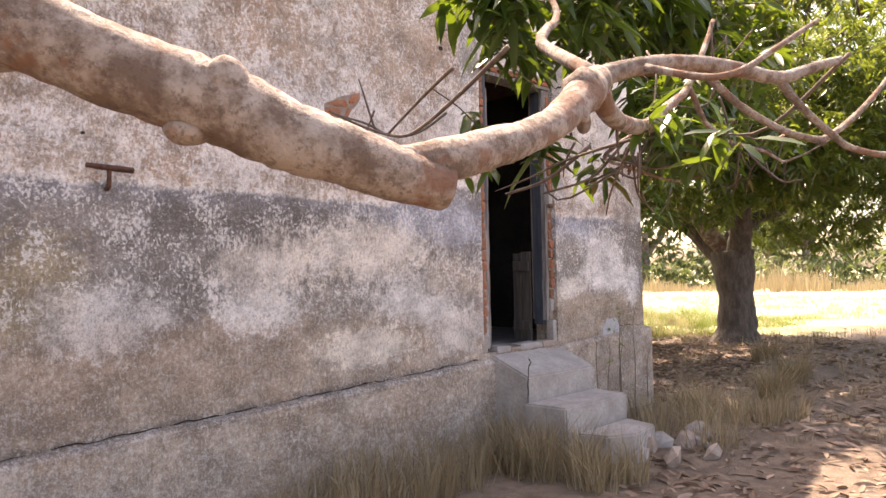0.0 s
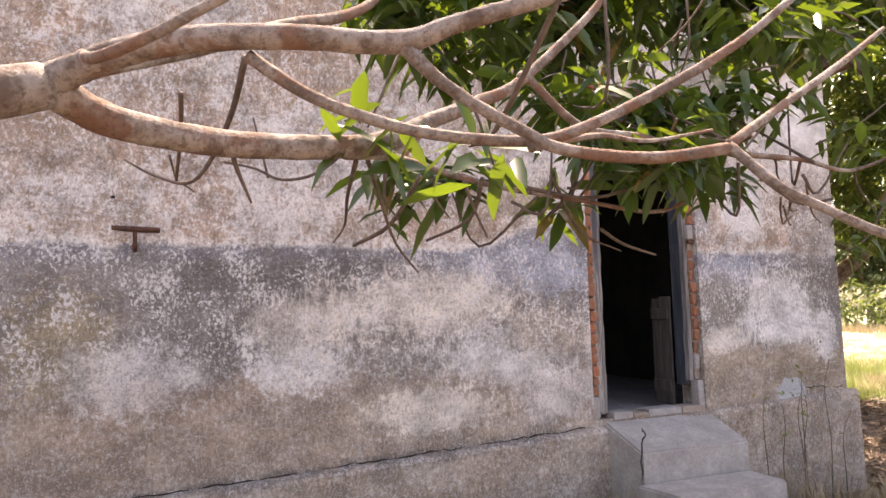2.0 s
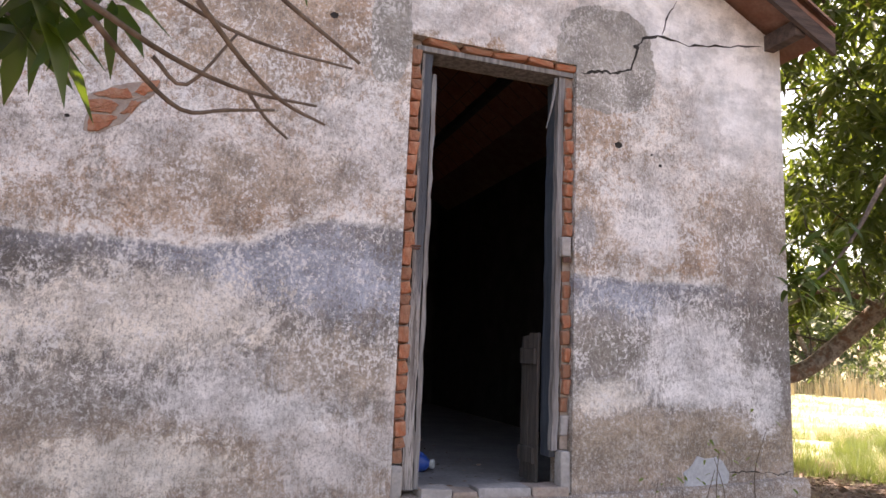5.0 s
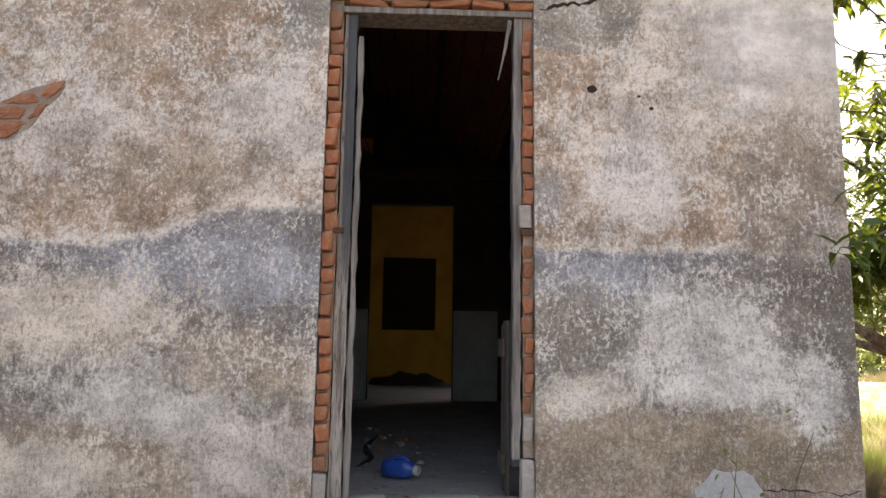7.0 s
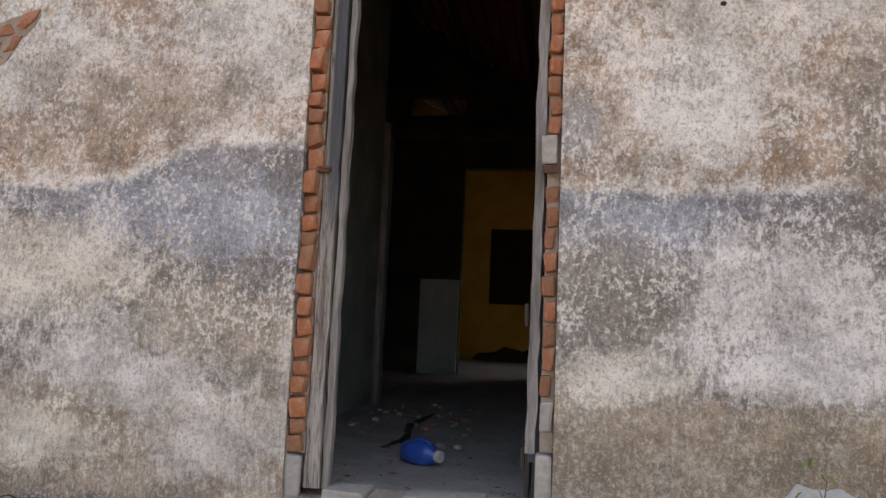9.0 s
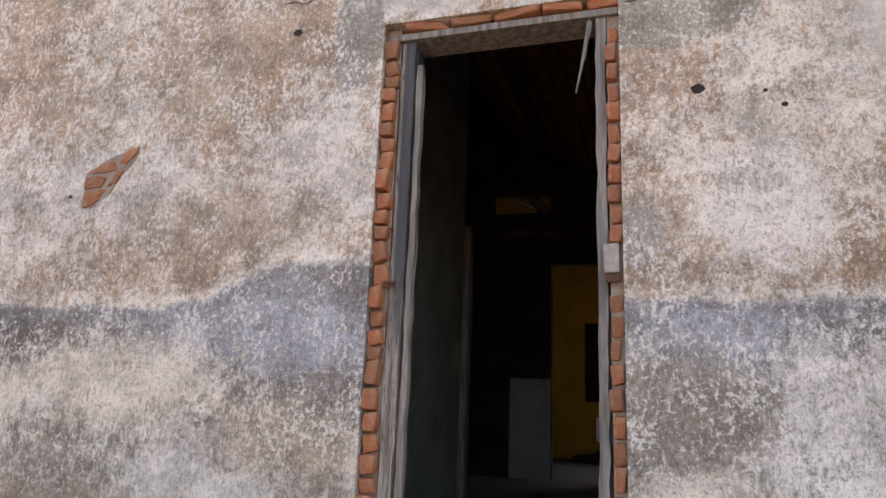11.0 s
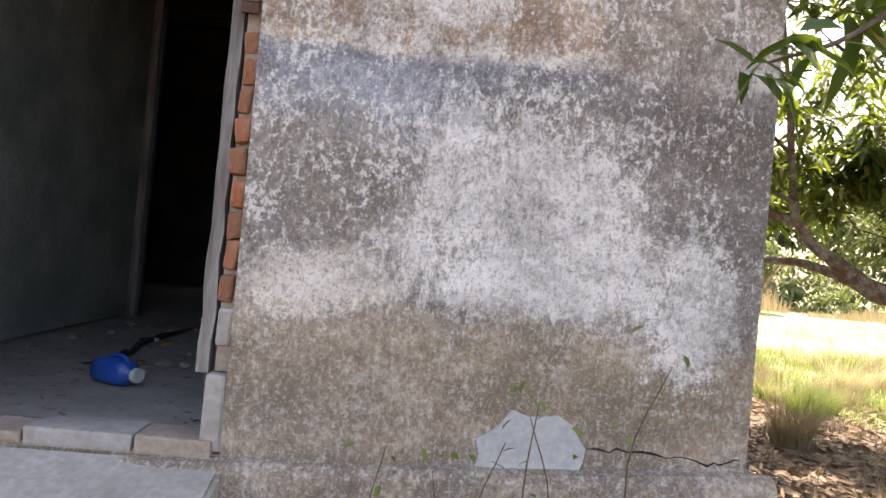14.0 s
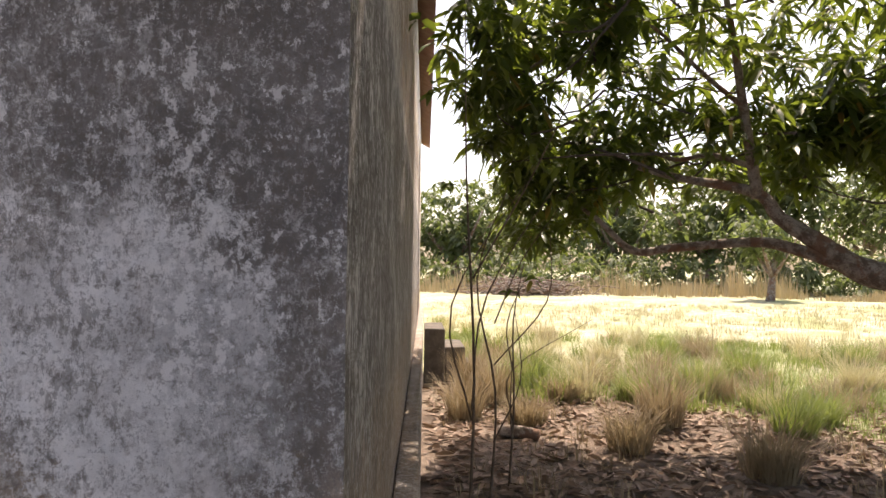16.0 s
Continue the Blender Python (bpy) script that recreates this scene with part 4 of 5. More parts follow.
def debris():
    rs = random.Random(5)
    for i in range(26):
        x, y = rs.uniform(-0.35, 0.45), rs.uniform(0.55, 3.2)
        s = rs.uniform(0.012, 0.045)
        bm = bmesh.new()
        bmesh.ops.create_icosphere(bm, subdivisions=1, radius=s)
        for v in bm.verts:
            v.co *= rs.uniform(0.6, 1.1)
            v.co.z *= 0.6
        ob = part("plaster_lump", bm, rs.choice((M_MORTAR, M_CEM, M_BRICK)))
        ob.location = (x, y, -0.012 + s * 0.3)
        tagged(ob, "fallen lump of plaster or brick on the floor", "rubble", "debris on the floor")


debris()
rsl = np.random.RandomState(8)
n = 320
b = np.stack([rsl.uniform(-0.4, 0.85, n), rsl.uniform(0.3, 3.0, n), np.full(n, -0.004)], 1)
a = rsl.uniform(0, 6.28, n)
tagged(leaves("floor_litter", b, np.stack([np.cos(a), np.sin(a), 0 * a + 0.05], 1), rsl.uniform(0.015, 0.05, n), rsl.uniform(0.006, 0.014, n), np.zeros(n), M_LITTER, None, 3), "dry leaf scraps and dirt on the cement floor", "litter")
V, F = tube([(0.06, 1.15, 0.0), (0.12, 1.5, 0.004), (0.05, 1.9, 0.0), (0.1, 2.6, 0.002)], [0.004, 0.018, 0.022, 0.004], 6, 6, 0.5, 3)
mesh_of("floor_crack", V, F, M_BLACK, floor)
pj = thing("inner_door_post", (-0.50, 3.1, 0.0), "pale splintered door post at the end of the partition", "door post")
part("post", box(-0.03, 0.03, -0.04, 0.04, -0.012, 2.35, 0.006, 0.004), M_WOOD, pj)
part("post_edge", box(0.033, 0.055, -0.03, 0.03, -0.012, 2.2, 0.004, 0.003), M_WOODD, pj)
bt = thing("tie_beam", (-0.3, 6.2, 3.0), "old brown roof tie beam above the cross wall", "beam")
part("beam", box(-1.9, 1.9, -0.07, 0.07, 0.02, 0.2, 0.015), M_RAFTER, bt)
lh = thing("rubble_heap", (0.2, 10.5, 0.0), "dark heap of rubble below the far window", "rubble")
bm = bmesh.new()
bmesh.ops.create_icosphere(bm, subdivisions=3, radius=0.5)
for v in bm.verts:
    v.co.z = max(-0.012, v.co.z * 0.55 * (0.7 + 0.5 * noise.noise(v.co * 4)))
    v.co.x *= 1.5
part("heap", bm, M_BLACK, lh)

# ---- near mango branch with its leaves ----
def near_branch():
    br = thing("mango_tree", (-5.6, -2.2, GZ), "mango tree with a low pale branch reaching along the wall", "tree")
    limb("trunk", [(-5.7, -2.2, GZ - 0.1), (-5.65, -2.2, 0.0), (-5.52, -2.22, 1.6), (-5.6, -2.1, 2.8)], [0.26, 0.2, 0.18, 0.13], M_TRUNK, br, 14, 5, 0.07, 2)
    limb("main_limb", BR_MAIN, BR_MAIN_R, M_BARK, br, 20, 8, 0.04, 1, "thick pale bark limb ending in a sawn stub")
    limb("side_limb", BR_ARM, BR_ARM_R, M_BARK, br, 20, 8, 0.04, 2, "pale crooked limb with a dark collar")
    for i, (pts, rad) in enumerate(BR_SIDE + BR_FINE + BR_LONG):
        limb("side_limb", pts, rad, M_BARK, br, 10, 7, 0.05, 10 + i)
    # knots and a sawn stub
    for i, (p, r, s) in enumerate(KNOTS):
        bm = bmesh.new()
        bmesh.ops.create_icosphere(bm, subdivisions=3, radius=r)
        for v in bm.verts:
            v.co = Vector((v.co.x * s[0], v.co.y * s[1], v.co.z * s[2])) * (1 + 0.18 * noise.noise(v.co * 40))
            v.co += Vector(p) - br.location
        k = part("knot", bm, M_BARK, br)
        for f in k.data.polygons:
            f.use_smooth = True
    # thin twigs and leaves
    rs = np.random.RandomState(17)
    lines, tips = [], []
    for cx, cy, cz, rx, ry, rz, cnt in CLUSTERS + SPRAYS:
        for i in range(cnt):
            u = rs.normal(0, 1, 3)
            u /= np.linalg.norm(u)
            u *= rs.uniform(0.35, 1.0) ** 0.5
            p = np.array([cx + rx * u[0], cy + ry * u[1], cz + rz * u[2]])
            src = min(SOURCES, key=lambda s: np.linalg.norm(p - np.array(s)) + rs.uniform(0, 0.5))
            src = np.array(src) + rs.normal(0, 0.03, 3)
            m1 = src + (p - src) * 0.45 + rs.normal(0, 0.08, 3) + (0, 0, -0.04)
            if i % 5 == 0 and np.linalg.norm(p - src) < 0.45:
                lines.append(([src, m1, p], [0.005, 0.004, 0.0025]))
            elif i % 2:
                q = p + rs.normal(0, 0.10, 3) + (0, 0, 0.06)
                lines.append(([q, 0.5 * (p + q) + rs.normal(0, 0.02, 3), p], [0.0035, 0.003, 0.002]))
            tips.append(p)
    lines += TWIGS + OUTER_TWIGS
    joined_tubes("twigwork", lines, M_TWIG, br, 6, 4, "stuff")
    tips = np.array(tips)
    b, w, ln, wd, dr = rosettes(tips, 9, rs, 0.150)
    ln *= np.where(b[:, 1] < -2.42, 0.78, 1.0)
    wd *= np.where(b[:, 1] < -2.42, 0.78, 1.0)
    # the leaves nearest the doorway side are single parts
    order = np.argsort(b[:, 1])
    one, rest = order[:280], order[280:]
    rl = np.random.RandomState(4)
    o = np.array(br.location)
    shapes = []
    for s in range(10):
        V, q = leaf_blades(np.zeros((1, 3)), np.array([[1.0, 0, 0.0]]), np.array([1.0]), np.array([rl.uniform(0.2, 0.27)]), np.array([rl.uniform(0.05, 0.5)]), rl)
        me = bpy.data.meshes.new("leaf")
        me.from_pydata([tuple(v) for v in V[0]], [], [tuple(int(k) for k in f if k >= 0) for f in q])
        me.polygons.foreach_set("use_smooth", [True] * len(me.polygons))
        me.materials.append(M_LEAF)
        shapes.append(me)
    for i in one:
        ob = new("leaf", shapes[i % 10])
        ob.parent = br
        d = Vector(w[i] + np.array([0, 0, -dr[i] * 0.4]))
        ob.matrix_basis = Matrix.Translation(b[i] - o) @ d.to_track_quat('X', 'Z').to_matrix().to_4x4() @ Matrix.Rotation(rl.uniform(-0.6, 0.6), 4, 'X') @ Matrix.Scale(float(ln[i]), 4)
    leaves("foliage", b[rest], w[rest], ln[rest], wd[rest], dr[rest], M_LEAF, br, 5)


BR_MAIN = [(-5.5, -2.25, 1.72), (-5.0, -2.62, 1.46), (-4.183, -3.05, 0.976), (-4.09, -3.13, 0.921), (-3.998, -3.17, 0.88), (-3.895, -3.21, 0.847), (-3.841, -3.235, 0.82), (-3.783, -3.26, 0.802), (-3.716, -3.28, 0.781), (-3.647, -3.29, 0.769)]
BR_MAIN_R = [0.11, 0.085, 0.056, 0.043, 0.042, 0.044, 0.04, 0.036, 0.033, 0.029]
BR_ARM = [(-3.721, -3.275, 0.795), (-3.646, -3.285, 0.803), (-3.517, -3.277, 0.84), (-3.463, -3.26, 0.855), (-3.35, -3.235, 0.898), (-3.245, -3.205, 0.953), (-3.177, -3.182, 0.991), (-3.026, -3.108, 1.056)]
BR_ARM_R = [0.018, 0.029, 0.028, 0.026, 0.027, 0.031, 0.038, 0.031]
BR_SIDE = [
    ([(-3.026, -3.108, 1.056), (-2.986, -3.13, 1.077), (-2.908, -3.18, 1.097), (-2.826, -3.225, 1.103), (-2.732, -3.26, 1.104), (-2.6, -3.31, 1.095), (-2.536, -3.34, 1.115), (-2.463, -3.36, 1.14), (-2.388, -3.38, 1.163)], [0.026, 0.021, 0.019, 0.018, 0.017, 0.016, 0.013, 0.012, 0.01]),
    ([(-2.6, -3.31, 1.095), (-2.539, -3.342, 1.027), (-2.456, -3.379, 0.969), (-2.41, -3.398, 0.945), (-2.308, -3.435, 0.933), (-2.21, -3.47, 0.944)], [0.011, 0.0085, 0.008, 0.008, 0.008, 0.008]),
    ([(-2.21, -3.47, 0.948), (-2.103, -3.448, 1.008), (-1.921, -3.419, 1.109), (-1.787, -3.4, 1.192)], [0.007, 0.006, 0.006, 0.004]),
    ([(-2.21, -3.47, 0.948), (-2.18, -3.51, 0.892), (-2.145, -3.54, 0.861), (-2.093, -3.58, 0.824), (-2.043, -3.603, 0.814), (-1.989, -3.59, 0.84), (-1.957, -3.561, 0.894), (-1.94, -3.55, 0.939)], [0.007, 0.0065, 0.006, 0.006, 0.006, 0.0055, 0.005, 0.003]),
]
BR_FINE = [
    ([(-2.779, -3.23, 1.083), (-2.711, -3.26, 1.031), (-2.643, -3.285, 1.0), (-2.567, -3.308, 0.978), (-2.454, -3.33, 0.97), (-2.371, -3.34, 0.983), (-2.24, -3.36, 1.044), (-2.093, -3.38, 1.131), (-1.993, -3.4, 1.209)], [0.009, 0.0085, 0.008, 0.008, 0.008, 0.008, 0.008, 0.007, 0.006]),
    ([(-3.025, -3.108, 1.058), (-2.945, -3.07, 1.026), (-2.786, -3.01, 1.02), (-2.588, -2.95, 1.044), (-2.485, -2.925, 1.069), (-2.398, -2.91, 1.118), (-2.277, -2.89, 1.176), (-2.177, -2.88, 1.232), (-1.975, -2.85, 1.418), (-1.882, -2.84, 1.534)], [0.027, 0.024, 0.022, 0.021, 0.022, 0.016, 0.014, 0.012, 0.01, 0.008]),
    ([(-2.576, -2.94, 1.032), (-2.449, -2.85, 1.056), (-2.239, -2.65, 1.074), (-1.981, -2.45, 1.089), (-1.779, -2.42, 1.079), (-1.539, -2.5, 1.033), (-1.48, -2.6, 1.053)], [0.009, 0.008, 0.008, 0.007, 0.007, 0.006, 0.005]),
    ([(-3.027, -3.1, 1.072), (-2.804, -2.8, 1.258), (-2.624, -2.68, 1.376), (-2.478, -2.6, 1.453), (-2.38, -2.53, 1.546), (-2.347, -2.45, 1.661)], [0.016, 0.016, 0.014, 0.013, 0.011, 0.009]),
]
BR_LONG = [
    ([(-2.975, -3.19, 1.074), (-2.95, -3.302, 1.034), (-2.897, -3.35, 1.046), (-2.813, -3.38, 1.096), (-2.667, -3.42, 1.182)], [0.008, 0.007, 0.0065, 0.006, 0.005]),
    ([(-2.177, -2.88, 1.232), (-2.159, -2.88, 1.242), (-2.015, -2.86, 1.154), (-1.813, -2.8, 1.163), (-1.646, -2.7, 1.186), (-1.411, -2.732, 1.163), (-1.197, -2.74, 1.159), (-1.068, -2.744, 1.139), (-0.978, -2.744, 1.142), (-0.905, -2.8, 1.174), (-0.87, -2.9, 1.229)], [0.01, 0.0095, 0.009, 0.009, 0.009, 0.0085, 0.007, 0.006, 0.0055, 0.004, 0.002]),
    ([(-2.431, -3.35, 0.957), (-2.214, -3.2, 1.03), (-2.027, -3.1, 1.06), (-1.822, -3.05, 1.111)], [0.006, 0.005, 0.004, 0.003]),
]
KNOTS = [
    ((-3.904, -3.235, 0.864), 0.03, (0.9, 0.6, 1.0)),
    ((-3.935, -3.2, 0.817), 0.022, (1.1, 0.9, 0.7)),
    ((-3.195, -3.19, 0.988), 0.036, (1.1, 1.0, 1.15)),
    ((-3.19, -3.185, 0.934), 0.018, (0.8, 0.8, 1.3)),
    ((-3.265, -3.235, 0.928), 0.017, (1, 0.6, 1)),
]
SOURCES = [(-1.975, -2.85, 1.418), (-1.882, -2.84, 1.534), (-1.981, -2.45, 1.089), (-1.779, -2.42, 1.079), (-2.38, -2.53, 1.546), (-2.347, -2.45, 1.661), (-1.646, -2.7, 1.186), (-1.411, -2.732, 1.163), (-1.197, -2.74, 1.159), (-2.015, -2.86, 1.154), (-2.388, -3.38, 1.163), (-1.993, -3.4, 1.209)]
CLUSTERS = [
    (-1.874, -2.1, 1.832, 0.48, 0.35, 0.25, 90),
    (-1.189, -2.15, 1.987, 0.45, 0.35, 0.25, 85),
    (-0.578, -2.3, 1.974, 0.42, 0.3, 0.25, 75),
    (-2.06, -2.2, 1.193, 0.1, 0.08, 0.05, 3),
    (-1.669, -2.2, 1.112, 0.04, 0.04, 0.05, 2),
    (-2.117, -1.95, 1.226, 0.11, 0.1, 0.08, 5),
]
SPRAYS = [
    (-1.72, -2.68, 1.189, 0.2, 0.14, 0.07, 11),
    (-1.643, -2.62, 1.197, 0.12, 0.1, 0.05, 5),
    (-1.433, -2.55, 1.342, 0.26, 0.14, 0.07, 11),
    (-1.128, -2.55, 1.415, 0.18, 0.12, 0.05, 7),
    (-1.501, -2.45, 1.303, 0.22, 0.14, 0.07, 8),
    (-1.048, -2.6, 1.609, 0.3, 0.14, 0.07, 11),
    (-1.83, -2.6, 1.358, 0.3, 0.14, 0.08, 11),
    (-1.507, -2.55, 1.202, 0.11, 0.12, 0.07, 7),
    (-1.24, -2.45, 1.172, 0.1, 0.08, 0.06, 4),
    (-0.943, -2.72, 1.235, 0.08, 0.05, 0.05, 3),
    (-2.509, -3.0, 1.086, 0.06, 0.05, 0.04, 2),
    (-2.357, -3.1, 1.019, 0.06, 0.05, 0.04, 2),
]
TWIGS = [
    ([(-2.552, -2.93, 1.025), (-2.496, -2.655, 1.007), (-2.449, -2.448, 0.973), (-2.442, -2.3, 0.947)], [0.005, 0.004, 0.003, 0.002]),
    ([(-2.522, -2.9, 1.039), (-2.469, -2.818, 0.969), (-2.416, -2.745, 0.898), (-2.342, -2.68, 0.84)], [0.005, 0.004, 0.003, 0.002]),
    ([(-2.768, -3.0, 1.021), (-2.772, -2.995, 0.997), (-2.743, -2.98, 0.932)], [0.007, 0.0045, 0.002]),
    ([(-2.708, -2.6, 1.324), (-2.722, -2.451, 1.238), (-2.763, -2.308, 1.143), (-2.813, -2.232, 1.104), (-2.895, -2.142, 1.14), (-2.968, -2.06, 1.195)], [0.008, 0.007, 0.006, 0.005, 0.004, 0.003]),
    ([(-2.836, -2.06, 1.147), (-2.782, -2.03, 1.119)], [0.003, 0.002]),
    ([(-2.838, -2.5, 1.259), (-2.833, -2.374, 1.208), (-2.837, -2.2, 1.116)], [0.006, 0.005, 0.004]),
    ([(-2.854, -2.15, 1.195), (-2.834, -2.08, 1.14)], [0.004, 0.002]),
    ([(-2.389, -2.6, 1.079), (-2.374, -2.55, 1.023), (-2.32, -2.5, 0.983)], [0.005, 0.0035, 0.002]),
    ([(-2.323, -2.75, 1.048), (-2.315, -2.728, 1.002), (-2.272, -2.7, 0.965)], [0.005, 0.0035, 0.002]),
    ([(-2.255, -2.75, 1.038), (-2.212, -2.721, 0.969), (-2.176, -2.7, 0.92)], [0.005, 0.0035, 0.002]),
    ([(-1.869, -2.5, 1.12), (-1.751, -2.445, 0.979), (-1.575, -2.4, 0.926)], [0.006, 0.004, 0.002]),
    ([(-2.283, -1.9, 1.319), (-2.387, -1.841, 1.234), (-2.495, -1.793, 1.217), (-2.574, -1.75, 1.259), (-2.673, -1.7, 1.287)], [0.006, 0.0055, 0.005, 0.0045, 0.004]),
    ([(-2.532, -1.75, 1.23), (-2.575, -1.7, 1.45)], [0.005, 0.003]),
    ([(-1.984, -2.45, 1.105), (-1.788, -2.513, 1.062), (-1.655, -2.553, 1.085), (-1.507, -2.6, 1.145)], [0.006, 0.0053, 0.0047, 0.004]),
    ([(-1.645, -2.4, 0.992), (-1.53, -2.355, 0.953), (-1.361, -2.3, 0.926)], [0.006, 0.005, 0.004]),
    ([(-2.301, -2.6, 1.078), (-2.323, -2.431, 0.982), (-2.386, -2.3, 0.94)], [0.007, 0.006, 0.005]),
    ([(-2.135, -2.6, 1.082), (-2.11, -2.464, 0.999), (-2.171, -2.3, 0.958)], [0.006, 0.005, 0.004]),
]
OUTER_TWIGS = [
    ([(-0.983, -2.744, 1.14), (-0.939, -2.719, 1.099), (-0.822, -2.676, 1.044)], [0.004, 0.003, 0.002]),
    ([(-1.411, -2.732, 1.163), (-1.407, -2.776, 1.099), (-1.385, -2.827, 1.04), (-1.36, -2.87, 1.003), (-1.318, -2.925, 1.009)], [0.0055, 0.005, 0.0045, 0.004, 0.0035]),
    ([(-1.411, -2.732, 1.163), (-1.331, -2.725, 1.232), (-1.266, -2.72, 1.281)], [0.004, 0.003, 0.002]),
    ([(-1.363, -2.7, 1.146), (-1.3, -2.687, 1.123), (-1.182, -2.667, 1.094)], [0.004, 0.003, 0.002]),
    ([(-1.252, -2.7, 1.168), (-1.138, -2.607, 1.178), (-1.066, -2.545, 1.16), (-0.937, -2.458, 1.146), (-0.778, -2.37, 1.166)], [0.004, 0.0035, 0.003, 0.0025, 0.002]),
    ([(-1.64, -2.68, 1.186), (-1.595, -2.508, 1.141), (-1.536, -2.389, 1.105), (-1.479, -2.3, 1.074)], [0.006, 0.0047, 0.0033, 0.002]),
    ([(-1.014, -2.65, 1.239), (-0.914, -2.666, 1.281), (-0.81, -2.683, 1.335), (-0.714, -2.7, 1.405)], [0.004, 0.0033, 0.0027, 0.002]),
    ([(-1.119, -2.65, 1.074), (-1.037, -2.559, 1.062), (-0.946, -2.487, 1.059), (-0.837, -2.42, 1.076)], [0.004, 0.0033, 0.0027, 0.002]),
    ([(-1.009, -2.6, 1.122), (-0.95, -2.558, 1.071), (-0.895, -2.527, 1.037), (-0.833, -2.5, 1.022)], [0.004, 0.0033, 0.0027, 0.002]),
    ([(-1.121, -2.6, 1.077), (-1.081, -2.56, 1.046), (-1.021, -2.513, 1.011), (-0.966, -2.482, 1.029), (-0.9, -2.45, 1.05)], [0.004, 0.0035, 0.003, 0.0025, 0.002]),
    ([(-0.937, -2.45, 1.07), (-0.91, -2.435, 1.041), (-0.876, -2.42, 1.019)], [0.003, 0.0025, 0.002]),
    ([(-1.057, -2.55, 1.062), (-1.016, -2.531, 1.039), (-0.96, -2.5, 1.133)], [0.003, 0.0025, 0.002]),
]
near_branch()


# ---- trees ----
def canopy_points(blobs, rs):
    """Twig tips spread through several uneven clumps, thicker to the outside."""
    out = []
    for cx, cy, cz, rx, ry, rz, cnt in blobs:
        u = rs.normal(0, 1, (cnt, 3))
        u /= np.linalg.norm(u, axis=1, keepdims=True)
        r = rs.uniform(0.25, 1.0, cnt) ** 0.45
        out.append(np.array([cx, cy, cz]) + u * r[:, None] * np.array([rx, ry, rz]))
    return np.concatenate(out)


def mango_tree():
    t = thing("mango_tree", (TREE[0], TREE[1], GZ), "broad mango tree with a dark trunk and low spreading limbs", "tree")
    x, y = TREE
    limb("trunk", [(x - 0.05, y, GZ - 0.1), (x, y, GZ + 0.25), (x + 0.02, y, GZ + 0.9), (x + 0.02, y + 0.05, GZ + 1.75)], [0.52, 0.37, 0.32, 0.40], M_TRUNK, t, 18, 6, 0.07, 3)
    for i, (pts, rad) in enumerate(TREE_LIMBS):
        limb("bough", pts, rad, M_TRUNK if i < 3 else M_BARK, t, 12, 6, 0.07, 40 + i)
    rs = np.random.RandomState(23)
    tips = canopy_points(TREE_BLOBS, rs)
    lines = []
    for p in tips[::11]:
        q = p + np.array([x - p[0], y - p[1], 2.2 - p[2]]) * rs.uniform(0.06, 0.16) + rs.normal(0, 0.22, 3)
        lines.append(([q, 0.5 * (p + q) + rs.normal(0, 0.08, 3), p], [0.013, 0.009, 0.004]))
    joined_tubes("twigwork", lines, M_TRUNK, t, 4, 2, "stuff")
    b, w, ln, wd, dr = rosettes(tips, 14, rs, 0.165)
    leaves("crown", b, w, ln, wd, dr, M_LEAF2, t, 6)


TREE = (8.95, 1.8)
TREE_LIMBS = [
    ([(8.95, 1.8, 0.75), (8.7, 1.55, 1.35), (8.25, 1.4, 2.1), (7.6, 1.2, 3.0)], [0.24, 0.2, 0.16, 0.1]),
    ([(8.95, 1.85, 0.75), (9.4, 2.0, 1.25), (10.1, 1.9, 1.65), (11.3, 1.7, 1.9)], [0.24, 0.19, 0.14, 0.1]),
    ([(8.95, 1.9, 0.75), (8.8, 2.8, 1.7), (8.6, 4.0, 2.8)], [0.22, 0.16, 0.1]),
    ([(8.9, 2.0, 1.0), (8.45, 2.5, 1.9), (7.8, 3.0, 1.95), (7.3, 3.3, 1.55), (6.94, 3.55, 1.13), (6.47, 3.75, 0.72), (5.95, 3.85, 0.60), (5.6, 4.0, 0.66), (5.32, 4.13, 0.88), (5.13, 4.23, 1.04), (4.97, 4.29, 1.23), (4.47, 4.49, 1.36), (4.16, 4.58, 1.45)], [0.17, 0.15, 0.13, 0.12, 0.115, 0.11, 0.10, 0.095, 0.062, 0.05, 0.042, 0.028, 0.015]),
    ([(5.6, 4.0, 0.66), (5.2, 4.2, 0.82), (5.0, 4.41, 0.87), (4.52, 4.72, 0.83), (4.26, 4.92, 0.81), (3.99, 4.98, 1.06), (3.74, 5.12, 1.26)], [0.06, 0.042, 0.038, 0.034, 0.03, 0.022, 0.012]),
    ([(4.99, 4.28, 1.19), (4.94, 4.25, 1.4), (4.85, 4.2, 1.81), (4.72, 4.1, 2.35), (4.5, 3.9, 3.0)], [0.045, 0.04, 0.034, 0.024, 0.015]),
    ([(4.93, 4.26, 1.42), (4.7, 4.4, 1.52), (4.45, 4.5, 1.5), (4.2, 4.6, 1.62)], [0.025, 0.02, 0.016, 0.008]),
    ([(4.85, 4.22, 1.85), (4.6, 4.3, 2.1), (4.2, 4.2, 2.4), (3.8, 4.0, 2.5)], [0.02, 0.017, 0.013, 0.007]),
    ([(7.3, 3.3, 1.55), (6.6, 3.4, 1.75), (6.0, 3.6, 1.5), (5.75, 3.75, 1.35)], [0.04, 0.03, 0.02, 0.01]),
]
